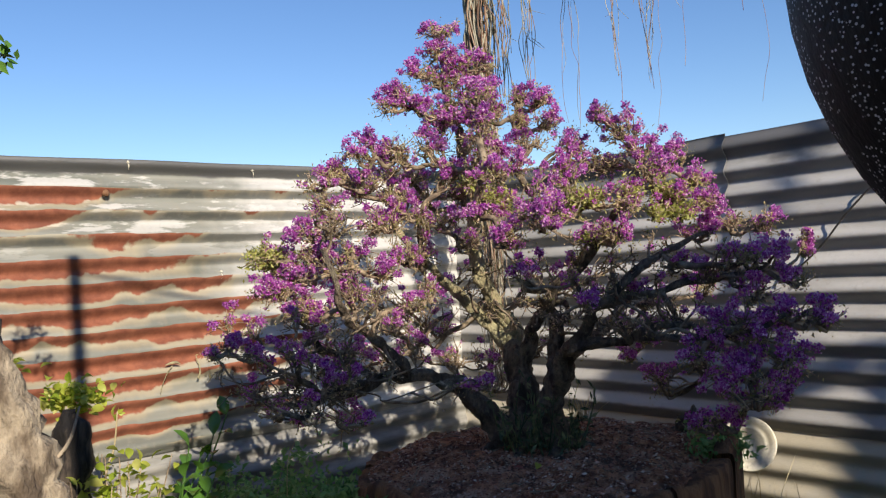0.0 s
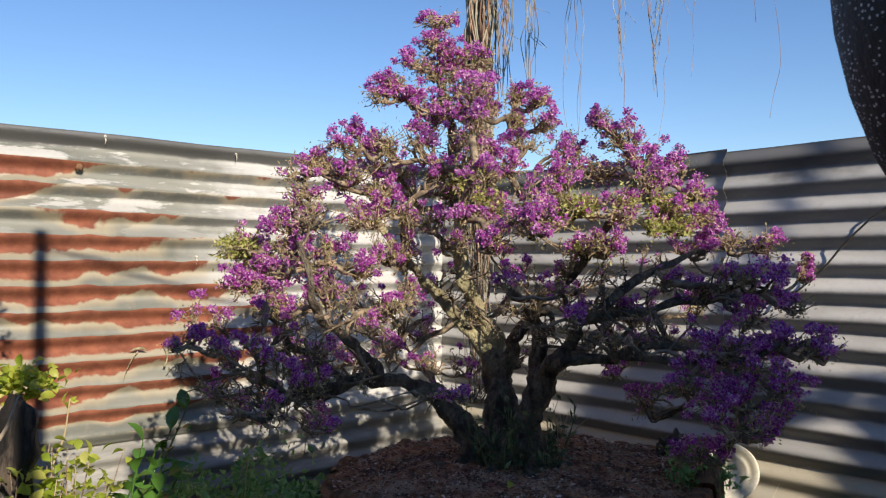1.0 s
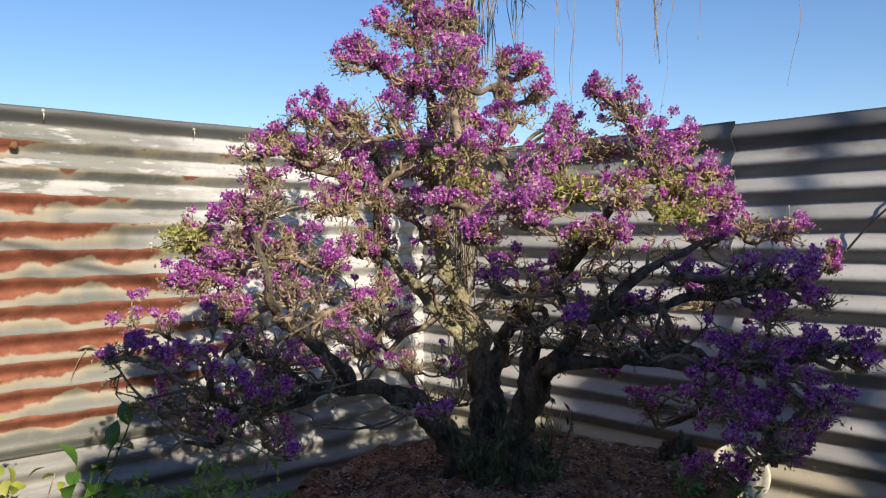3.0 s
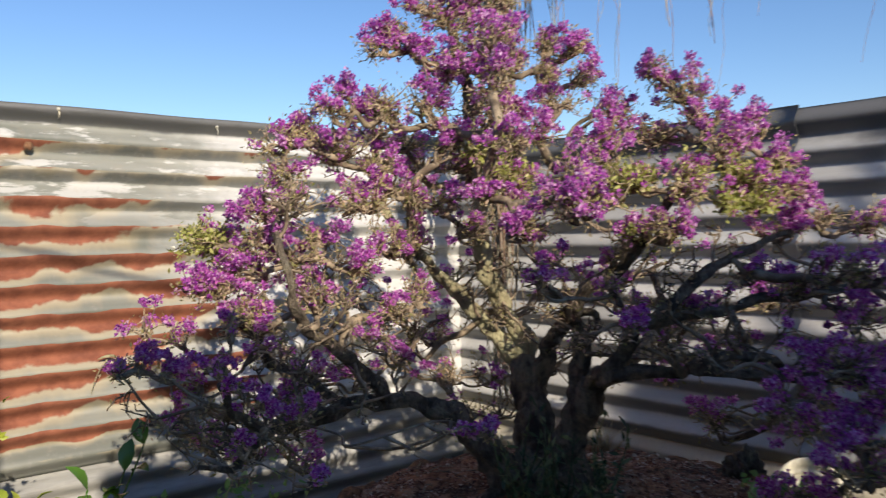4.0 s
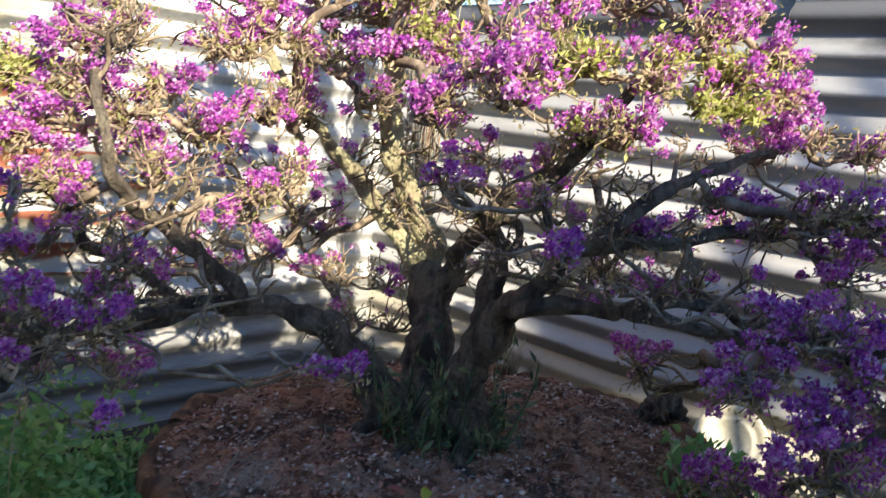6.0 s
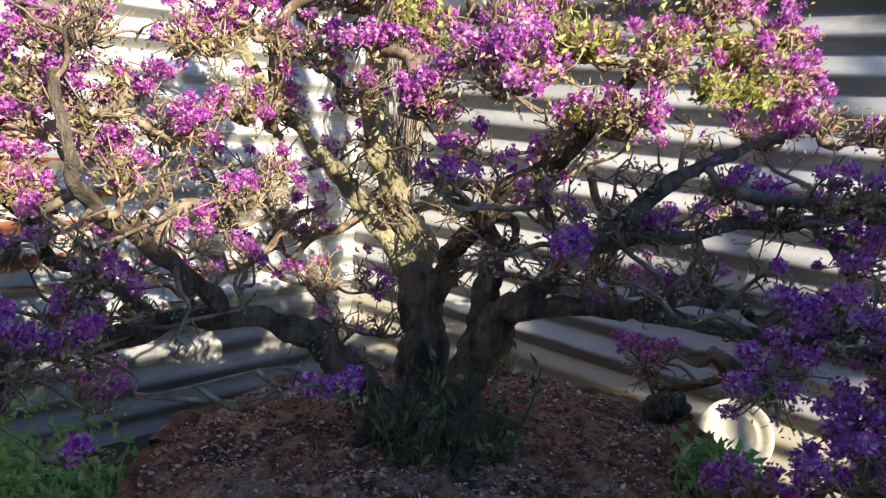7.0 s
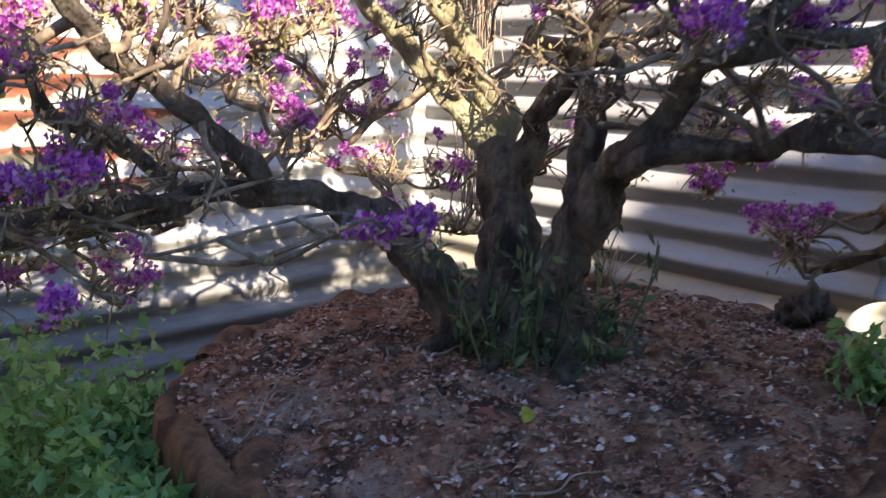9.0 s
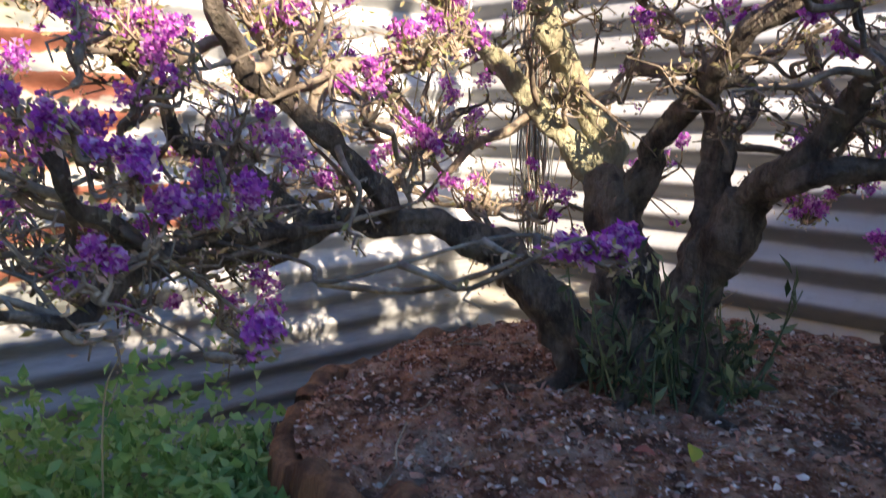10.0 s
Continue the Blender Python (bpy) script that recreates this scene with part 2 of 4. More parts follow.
def solid(name, verts, faces, material, parent=None, label="", smooth=True):
    """One mesh object from vertices and faces, at the world's origin, under its parent."""
    me = bpy.data.meshes.new(name)
    me.from_pydata([tuple(v) for v in verts], [], [tuple(f) for f in faces])
    me.materials.append(material)
    if smooth:
        me.polygons.foreach_set("use_smooth", [True] * len(me.polygons))
    me.update()
    ob = new(name, me)
    if parent is not None:
        ob.parent = parent
    if label:
        ob["label"] = label
    return ob


def thing(name, label, category, group="", kind=""):
    return tagged(new(name), label, category, group, kind)


class Mesh:
    """Collects vertices and faces of one part."""
    def __init__(self):
        self.v, self.f = [], []

    def add(self, verts, faces):
        k = len(self.v)
        self.v += [tuple(p) for p in verts]
        self.f += [tuple(i + k for i in f) for f in faces]

    def tube(self, pts, radii, sides=8, rough=0.0, lumps=0.0):
        """A tapered tube with closed ends; rough: share by which its rings vary."""
        pts = [Vector(p) for p in pts]
        k, n = len(self.v), len(pts)
        ahead = (pts[1] - pts[0]).normalized()
        side = ahead.orthogonal().normalized()
        for i, p in enumerate(pts):
            d = (pts[min(i + 1, n - 1)] - pts[max(i - 1, 0)]).normalized()
            side = (side - d * side.dot(d)).normalized()
            other = d.cross(side)
            for s in range(sides):
                a = 2 * math.pi * s / sides
                q = side * math.cos(a) + other * math.sin(a)
                w = radii[i]
                if rough:
                    w *= 1 + rough * (0.7 * noise.noise(q * 1.9 + p * lumps * 0.35) + 0.35 * noise.noise(q * 5.0 + p * lumps * 0.8))
                self.v.append(tuple(p + q * w))
        for i in range(n - 1):
            for s in range(sides):
                a, b = k + i * sides + s, k + i * sides + (s + 1) % sides
                self.f.append((a, b, b + sides, a + sides))
        self.f.append(tuple(k + s for s in reversed(range(sides))))
        self.f.append(tuple(k + (n - 1) * sides + s for s in range(sides)))

    def bark(self, pts, radii, flare, sides=30):
        """A gnarled limb: twisted flutes, burls and cracked bark; flare: how far it spreads into root lobes."""
        pts = [Vector(p) for p in pts]
        k, n = len(self.v), len(pts)
        ahead = (pts[1] - pts[0]).normalized()
        side = ahead.orthogonal().normalized()
        far = 0.0
        for i, p in enumerate(pts):
            d = (pts[min(i + 1, n - 1)] - pts[max(i - 1, 0)]).normalized()
            side = (side - d * side.dot(d)).normalized()
            other = d.cross(side)
            far += (p - pts[max(i - 1, 0)]).length
            for s in range(sides):
                a = 2 * math.pi * s / sides
                q = side * math.cos(a) + other * math.sin(a)
                b = a + far * 5.0
                w = 1 + 0.10 * math.sin(3 * b + 1.0) * (1 + flare[i]) + 0.07 * math.sin(5 * b + far * 9) * (1 + 1.6 * flare[i])
                at = p + q * radii[i]
                w += 0.42 * noise.noise(at * 16) + 0.30 * noise.noise(at * 38) + 0.13 * noise.noise(at * 85) + 0.26 * abs(noise.noise(Vector((math.cos(b) * 3.2, math.sin(b) * 3.2, far * 26))))
                burl = noise.noise(at * 11 + Vector((5, 0, 0)))
                w += 0.5 * max(0.0, burl - 0.32)
                self.v.append(tuple(p + q * radii[i] * w))
        for i in range(n - 1):
            for s in range(sides):
                a, b = k + i * sides + s, k + i * sides + (s + 1) % sides
                self.f.append((a, b, b + sides, a + sides))
        self.f.append(tuple(k + s for s in reversed(range(sides))))
        self.f.append(tuple(k + (n - 1) * sides + s for s in range(sides)))

    def blade(self, base, way, up, length, width):
        """One arched leaf with a midrib fold: five cross rows."""
        base, way = Vector(base), Vector(way).normalized()
        side = way.cross(Vector(up)).normalized()
        rise = side.cross(way)
        k = len(self.v)
        for t, w in ((0.0, 0.08), (0.22, 0.75), (0.48, 1.0), (0.75, 0.72), (1.0, 0.05)):
            mid = base + way * length * t + rise * length * (0.22 * math.sin(t * 2.4) - 0.12 * t)
            for e in (-1, 0, 1):
                self.v.append(tuple(mid + side * e * width * 0.5 * w + rise * abs(e) * width * 0.16 * w))
        for r in range(4):
            for e in (0, 1):
                a = k + 3 * r + e
                self.f.append((a, a + 1, a + 4, a + 3))

    def leaves(self, centres, size, slim=0.45, spread=1.0, up=0.0, fold=0.25):
        """Folded leaf blades (two quads each, sharing a midrib) at the centres, turned at random."""
        c = np.asarray(centres, float)
        n = len(c)
        if not n:
            return
        d = rng.normal(size=(n, 3)) * spread
        d[:, 2] += up
        d /= np.linalg.norm(d, axis=1)[:, None]
        w = np.cross(d, rng.normal(size=(n, 3)))
        w /= np.linalg.norm(w, axis=1)[:, None]
        h = np.cross(d, w)
        s = size * (0.6 + 0.8 * rng.random(n))[:, None]
        d, w, h = d * s, w * s * slim * 0.5, h * s * fold * slim
        k = len(self.v)
        pts = np.stack([c, c + d * 0.45 + w + h, c + d, c + d * 0.45 - w + h, c + d * 0.5], 1).reshape(-1, 3)
        self.v += [tuple(p) for p in pts.tolist()]
        for i in range(n):
            a = k + 5 * i
            self.f.append((a, a + 1, a + 2, a + 4))
            self.f.append((a, a + 4, a + 2, a + 3))

    def foliage(self, centres, length, width, lift=0.3):
        """Arched leaves at the centres, each turned at random."""
        for c in centres:
            d = rng.normal(size=3)
            d[2] = d[2] * 0.6 + lift
            k = 0.7 + 0.6 * rng.random()
            self.blade(c, d, rng.normal(size=3) * 0.5 + (0, 0, 1), length * k, width * k)

    def part(self, name, material, parent=None, label="", smooth=True):
        return solid(name, self.v, self.f, material, parent, label, smooth)


def smooth_path(pts, per=6):
    """Points along a smooth curve through pts (Catmull-Rom)."""
    p = [Vector(q) for q in pts]
    p = [p[0] * 2 - p[1]] + p + [p[-1] * 2 - p[-2]]
    out = []
    for i in range(1, len(p) - 2):
        for k in range(per):
            t = k / per
            out.append(0.5 * (2 * p[i] + (p[i + 1] - p[i - 1]) * t + (2 * p[i - 1] - 5 * p[i] + 4 * p[i + 1] - p[i + 2]) * t * t
                              + (3 * p[i] - p[i - 1] - 3 * p[i + 1] + p[i + 2]) * t ** 3))
    return out + [p[-2]]


def taper(n, a, b):
    return [a + (b - a) * i / (n - 1) for i in range(n)]


# ---- ground and fence ----
def ground_height(x, y):
    return 0.02 * noise.noise(Vector((x * 1.3, y * 1.3, 0))) + 0.008 * noise.noise(Vector((x * 6, y * 6, 3)))


def build_ground():
    fine = [-3 + 0.1 * i for i in range(61)]
    xs = [-400, -60, -12, -6] + fine + [6, 12, 60, 400]
    verts = [(x, y, ground_height(x, y) if abs(x) < 5 and abs(y) < 5 else 0.0) for x in xs for y in xs]
    n = len(xs)
    faces = [(i * n + j, (i + 1) * n + j, (i + 1) * n + j + 1, i * n + j + 1) for i in range(n - 1) for j in range(n - 1)]
    tagged(solid("ground", verts, faces, M_GROUND), "bare dry earth of a small yard", "ground", kind="structure")


def sheet(parent, a, b, z0, z1, out, material, proud=0.0, amp=0.0135, label=""):
    """One corrugated sheet with level ribs from plan point a to b; out: the plan normal of its seen face."""
    a, b, out = Vector((*a, 0)), Vector((*b, 0)), Vector((*out, 0))
    length = (b - a).length
    nu, nz = max(2, int(length / 0.06)), int((z1 - z0) / PITCH * 12)
    verts, faces = [], []
    for back in (0, 1):
        for i in range(nu + 1):
            p = a.lerp(b, i / nu)
            for j in range(nz + 1):
                z = z0 + (z1 - z0) * j / nz
                sag = 0.006 * noise.noise(p * 0.9 + Vector((0, 0, 7))) + 0.0025 * noise.noise(p * 4.0 + Vector((0, 0, 3)))
                depth = amp * math.cos(2 * math.pi * (z - BAND - PITCH / 4) / PITCH) + proud
                depth += 0.004 * noise.noise(Vector((p.x * 2.2, p.y * 2.2, z * 3.0))) - 0.0016 * back
                verts.append(p + out * depth + Vector((0, 0, z + sag * min(1, (z - 0.0) / 0.6))))
    m = (nu + 1) * (nz + 1)
    at = lambda s, i, j: s * m + i * (nz + 1) + j
    for i in range(nu):
        for j in range(nz):
            faces.append((at(0, i, j), at(0, i + 1, j), at(0, i + 1, j + 1), at(0, i, j + 1)))
            faces.append((at(1, i, j), at(1, i, j + 1), at(1, i + 1, j + 1), at(1, i + 1, j)))
        for j in (0, nz):
            faces.append((at(0, i, j), at(1, i, j), at(1, i + 1, j), at(0, i + 1, j)))
    for j in range(nz):
        for i in (0, nu):
            faces.append((at(0, i, j), at(0, i, j + 1), at(1, i, j + 1), at(1, i, j)))
    return solid("sheet", verts, faces, material, parent, label)


CORNER = (1.40, 2.60)


def build_fence():
    north = thing("wall_north", "low fence of rusty whitewashed corrugated iron", "fence", kind="structure")
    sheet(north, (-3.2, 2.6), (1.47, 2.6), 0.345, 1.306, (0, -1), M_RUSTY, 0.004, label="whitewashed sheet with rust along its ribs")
    sheet(north, (-3.2, 2.6), (1.47, 2.6), -0.02, 0.40, (0, -1), M_LOWER, -0.004, 0.0125)
    east = thing("wall_east", "low fence of grey corrugated iron", "fence", kind="structure")
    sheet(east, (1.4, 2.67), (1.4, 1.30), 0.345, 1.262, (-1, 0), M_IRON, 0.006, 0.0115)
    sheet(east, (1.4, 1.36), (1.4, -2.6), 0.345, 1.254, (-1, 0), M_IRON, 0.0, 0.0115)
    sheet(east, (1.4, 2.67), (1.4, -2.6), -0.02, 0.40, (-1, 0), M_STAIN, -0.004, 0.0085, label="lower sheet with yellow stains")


# ---- the shade behind the viewer ----
def from_sun(u, w, v):
    """A place w metres along the sun's level way, u across it, whose shade falls at level v where y is 0."""
    x, y = 0.9594 * u + 0.2819 * w, -0.2819 * u + 0.9594 * w
    return Vector((x, y, v - 0.4908 * y))


def build_back():
    # Unseen wall added to shade the yard; its tops trace the shade's edge.
    tops = [(-0.645, 1.595), (-0.47, 1.60), (-0.30, 1.52), (-0.18, 1.50), (0.0, 1.50), (0.14, 1.455), (0.28, 1.47), (0.50, 1.465), (0.64, 1.38), (0.76, 1.30), (0.87, 1.20), (0.88, 0.60), (1.045, 0.60), (1.058, 0.74), (1.072, 0.90), (1.085, 1.0), (1.30, 1.02)]
    m = Mesh()
    for w in (-1.75, -1.87):
        for u, v in tops:
            m.v.append(tuple(from_sun(u, w, v)))
        for u, v in tops:
            p = from_sun(u, w, v)
            m.v.append((p.x, p.y, -0.02))
    n = len(tops)
    for i in range(n - 1):
        for k in (0, 2 * n):
            m.f.append((k + i, k + i + 1, k + n + i + 1, k + n + i))
        m.f.append((i, i + 1, 2 * n + i + 1, 2 * n + i))
    for i in (0, n - 1):
        m.f.append((i, n + i, 3 * n + i, 2 * n + i))
    tagged(m.part("shade_wall_south", M_RENDER, smooth=False), "unseen grey rendered wall added to cast shade, with a stepped top", "wall", kind="structure")
    # Unseen wall added to cut the sky's fill light from the west.
    m = Mesh()
    nx, nz = 60, 26
    for x in (-1.95, -2.10):
        for i in range(nx + 1):
            for j in range(nz + 1):
                y, z = -1.4 + 4.1 * i / nx, -0.02 + 1.85 * j / nz
                m.v.append((x + 0.008 * noise.noise(Vector((y * 3, z * 3, x))), y, z))
    k, row = (nx + 1) * (nz + 1), nz + 1
    for i in range(nx):
        for j in range(nz):
            a = i * row + j
            m.f += [(a, a + 1, a + row + 1, a + row), (k + a, k + a + row, k + a + row + 1, k + a + 1)]
        m.f.append((i * row + nz, k + i * row + nz, k + (i + 1) * row + nz, (i + 1) * row + nz))
    for i in (0, nx):
        m.f.append((i * row, i * row + nz, k + i * row + nz, k + i * row))
    tagged(m.part("sky_block_wall_west", M_RENDER, smooth=False), "unseen plain grey rendered wall added to block sky light from the west", "wall", kind="structure")
    # Unseen tree added so that its crown blobs shade the lower east fence.
    tree = thing("shade_tree", "unseen small leafy tree added to shade the east fence", "tree")
    m = Mesh()
    base, head = from_sun(1.0, -3.0, 0), from_sun(0.93, -3.0, 1.08)
    m.tube(smooth_path([(base.x, base.y, -0.05), (base.x + 0.03, base.y, 1.2), (head.x, head.y, head.z), (head.x + 0.2, head.y, head.z + 0.9)], 6), taper(19, 0.035, 0.015), 8, 0.2, 8)
    m.part("trunk", M_BARK, tree)
    m = Mesh()
    for u, v, r, k, tall in ((0.858, 1.265, 0.030, 1200, 3.2), (0.895, 1.225, 0.034, 1500, 3.4), (0.930, 1.175, 0.034, 1500, 3.4), (0.960, 1.125, 0.030, 1100, 3.4), (0.990, 1.075, 0.022, 350, 3.6), (1.07, 1.035, 0.022, 60, 1.0)):
        d = rng.normal(size=(k, 3))
        d *= (r * rng.random(k) ** 0.33 / np.linalg.norm(d, axis=1))[:, None]
        d[:, 2] *= tall
        m.leaves([tuple(from_sun(u, -3.0, v) + Vector(q)) for q in d], 0.05, 0.5)
    tagged(m.part("crown", M_GLOSS, tree), kind="stuff")
    foot, top = from_sun(-0.901, -0.62, 0), from_sun(-0.901, -0.62, 2.27)
    m = Mesh()
    m.tube([(foot.x, foot.y, -0.05), (foot.x + 0.005, foot.y, 1.2), top], [0.022, 0.021, 0.020], 8, 0.1, 9)
    tagged(m.part("post", M_TWIG), "thin weathered wooden post", "post")
    m = Mesh()
    a, b = from_sun(-0.901, -0.62, 2.235), Vector((0.075, -1.50, 2.585))
    m.tube(smooth_path([a, a.lerp(b, 0.5) - Vector((0, 0, 0.03)), b], 8), [0.008] * 17, 6)
    tagged(m.part("rope", M_STRAW), "slack rope tied to a thin post", "rope")


# ---- planter ----
POT_C, POT_A, POT_B = Vector((0.64, 1.43, 0)), 0.505, 0.425


def pot_edge(a, grow=1.0):
    turn = math.atan2(math.sin(a + 0.80), math.cos(a + 0.80))
    left = math.atan2(math.sin(a - 3.1), math.cos(a - 3.1))
    k = 1 + 0.045 * noise.noise(Vector((math.cos(a) * 1.7, math.sin(a) * 1.7, 5))) + 0.03 * math.exp(-(turn / 0.24) ** 2) - 0.045 * math.exp(-(left / 0.35) ** 2)
    return POT_C.x + POT_A * k * grow * math.cos(a), POT_C.y + POT_B * k * grow * math.sin(a)


def rim_height(a):
    k = math.atan2(math.sin(a + 1.02), math.cos(a + 1.02))
    return 0.388 - 0.012 * max(0.0, math.sin(a)) ** 0.7 + 0.030 * math.exp(-(k / 0.16) ** 2) + 0.018 * noise.noise(Vector((math.cos(a) * 2.6, math.sin(a) * 2.6, 1))) + 0.012 * noise.noise(Vector((math.cos(a) * 9, math.sin(a) * 9, 2)))


def soil_height(x, y):
    q = ((x - POT_C.x) / POT_A) ** 2 + ((y - POT_C.y) / POT_B) ** 2
    h = 0.374 + 0.052 * max(0.0, 1 - q) + 0.016 * max(0.0, min(1.0, (y - POT_C.y) / POT_B))
    lump = 0.017 * noise.noise(Vector((x * 7, y * 7, 0))) + 0.011 * noise.noise(Vector((x * 19, y * 19, 4)))
    return h + lump + 0.007 * noise.noise(Vector((x * 47, y * 47, 8))) + 0.005 * noise.noise(Vector((x * 105, y * 105, 2)))


def build_planter():
    pot = thing("planter", "rough brown timber planter tub with a broken rim", "planter")
    count = 11
    for k in range(count):
        a0, a1 = 2 * math.pi * k / count, 2 * math.pi * (k + 1) / count
        gap = 0.002 + 0.006 * rng.random()
        push, drop = 1 + 0.005 * rng.normal(), 0.006 * rng.normal()
        m = Mesh()
        prof = [(0.985, 0.30), (0.99, 0.0), (1.0, 0.004), (1.022, 0.008), (1.048, 0.003), (1.058, -0.02), (1.056, -0.12), (1.05, -0.25), (1.0, -0.40), (0.96, -0.42)]
        cols = 15
        for g, z in prof:
            for i in range(cols):
                a = a0 + gap + (a1 - a0 - 2 * gap) * i / (cols - 1)
                e = 0.5 + 0.5 * abs(2 * i / (cols - 1) - 1) ** 6
                q = Vector((math.cos(a) * 12, math.sin(a) * 12, z * 9 if z < 0.2 else 0))
                front = math.atan2(math.sin(a + 1.3), math.cos(a + 1.3))
                inset = (0.008 + 0.055 * math.exp(-(front / 0.35) ** 2)) * (g < 1.002)
                x, y = pot_edge(a, (g - inset) * push + 0.014 * noise.noise(q * 2.5) - 0.008 * (e - 0.5))
                top = rim_height(a) + drop
                m.v.append((x, y, max(-0.02, (top - 0.10 if z == 0.30 else top + z) + 0.010 * noise.noise(q * 3) - 0.008 * (e - 0.5))))
        for r in range(len(prof) - 1):
            for i in range(cols - 1):
                b = r * cols + i
                m.f.append((b, b + cols, b + cols + 1, b + 1))
        last = len(prof) - 1
        m.f.append(tuple(r * cols for r in range(last + 1)))
        m.f.append(tuple(r * cols + cols - 1 for r in reversed(range(last + 1))))
        m.part("stave", M_POT, pot)
    m = Mesh()
    rings, seg = 84, 260
    m.v.append((POT_C.x, POT_C.y, soil_height(POT_C.x, POT_C.y)))
    for k in range(1, rings + 1):
        for i in range(seg):
            x, y = pot_edge(2 * math.pi * i / seg, 0.988 * k / rings)
            m.v.append((x, y, soil_height(x, y)))
    for i in range(seg):
        j = (i + 1) % seg
        m.f.append((0, 1 + i, 1 + j))
        for k in range(rings - 1):
            m.f.append((1 + k * seg + i, 1 + (k + 1) * seg + i, 1 + (k + 1) * seg + j, 1 + k * seg + j))
    m.part("soil", M_SOIL, pot, "dark brown mulched soil")


def build_mulch():
    m = Mesh()
    pts = []
    for _ in range(21000):
        a, q = rng.random() * 2 * math.pi, math.sqrt(rng.random()) * 0.985
        x, y = pot_edge(a, q)
        pts.append((x, y, soil_height(x, y) + 0.001 + 0.004 * rng.random()))
    c = np.array(pts)
    d = rng.normal(size=c.shape) * (1, 1, 0.22)
    d /= np.linalg.norm(d, axis=1)[:, None]
    w = np.cross(d, rng.normal(size=c.shape) * (0.35, 0.35, 1))
    w /= np.linalg.norm(w, axis=1)[:, None]
    h = np.cross(d, w)
    s = (0.0013 + 0.0068 * rng.random(len(c)) ** 3)[:, None]
    w, h, d = w * s * (0.25 + 0.5 * rng.random((len(c), 1))), h * s * 0.4, d * s
    for p, dd, ww, hh in zip(c, d, w, h):
        k = 0.4 + 0.9 * rng.random(5)
        m.add([p - dd * k[0], p - ww * k[1] - dd * 0.2, p + dd * k[2] - ww * 0.3, p + dd * 0.5 * k[3] + ww * k[3], p - dd * 0.5 + ww * k[4], p + hh],
              [(0, 1, 5), (1, 2, 5), (2, 3, 5), (3, 4, 5), (4, 0, 5)])
    tagged(m.part("mulch", M_CHIP, smooth=False), "loose bark chips and dead leaves on soil", "mulch", kind="stuff")


def build_flakes():
    """Curled pale flakes of dry leaf, strewn in drifts over the soil."""
    m = Mesh()
    while len(m.v) < 15 * 1500:
        a, q = rng.random() * 2 * math.pi, math.sqrt(rng.random()) * 0.97
        x, y = pot_edge(a, q)
        if noise.noise(Vector((x * 9, y * 9, 6))) < 0.30 * rng.normal():
            continue
        d = Vector(rng.normal(size=3) * (1, 1, 0.28))
        size = 0.005 + 0.008 * rng.random() ** 2
        m.blade((x, y, soil_height(x, y) + 0.003), d, rng.normal(size=3) * 0.45 + (0, 0, 1), size, size * (0.35 + 0.4 * rng.random()))
    tagged(m.part("leaf_flakes", M_FLAKE), "pale curled flakes of dry leaf on the soil", "leaf litter", kind="stuff")
    for x, y, turn, mat, label in ((0.411, 1.252, 0.6, M_FRESH, "single yellow-green leaf fallen on the soil"), (0.413, 1.291, 2.4, M_RED, "single russet leaf fallen on the soil")):
        m = Mesh()
        m.blade((x, y, soil_height(x, y) + 0.008), (math.cos(turn), math.sin(turn), 0.25), (0.3, -0.4, 1), 0.026, 0.017)
        tagged(m.part("fallen_leaf", mat), label, "leaf", "fallen leaves")


def build_litter():
    """Fallen twigs and a short piece of wood on the soil."""
    for _ in range(46):
        a, q = rng.random() * 2 * math.pi, math.sqrt(rng.random()) * 0.92
        x, y = pot_edge(a, q)
        b, far = rng.random() * 2 * math.pi, 0.015 + 0.045 * rng.random() ** 2
        pts = []
        for t in (-1, -0.3, 0.35, 1):
            px, py = x + far * t * math.cos(b) + rng.normal() * 0.005, y + far * t * math.sin(b) + rng.normal() * 0.005
            pts.append((px, py, soil_height(px, py) + 0.003 + 0.003 * rng.random()))
        m = Mesh()
        p = smooth_path(pts, 4)
        m.tube(p, taper(len(p), 0.0020, 0.0009), 5)
        tagged(m.part("fallen_twig", M_TWIG), "thin dry twig fallen on the soil", "twig", "fallen twigs")
    m = Mesh()
    p = smooth_path([(0.222, 1.450, 0.372), (0.190, 1.400, 0.376), (0.160, 1.345, 0.372)], 8)
    m.tube(p, [0.021 + 0.004 * math.sin(i * 0.4) for i in range(len(p))], 12, 0.35, 30)
    tagged(m.part("wood_piece", M_POT), "short worn piece of reddish wood on the soil", "wood")
    m = Mesh()
    p = smooth_path([(1.086, 1.332, 0.362), (1.096, 1.318, 0.394), (1.112, 1.302, 0.416), (1.132, 1.284, 0.414), (1.146, 1.268, 0.380)], 8)
    m.tube(p, [0.027 * math.sin(0.5 + 2.3 * k / (len(p) - 1)) + 0.004 * math.sin(k * 1.7) for k in range(len(p))], 14, 0.9, 60)
    tagged(m.part("root_stub", M_BARK), "dark gnarled root stub lying over the planter rim", "wood")


# ---- the flowering tree ----
# each limb: first and last radius, then the places that it grows through
BRANCHES = {}
BRANCHES["trunk"] = (0.050, 0.040, [(0.625, 1.475, 0.36), (0.612, 1.481, 0.463), (0.615, 1.493, 0.522), (0.640, 1.510, 0.577), (0.668, 1.533, 0.625), (0.684, 1.561, 0.655)])
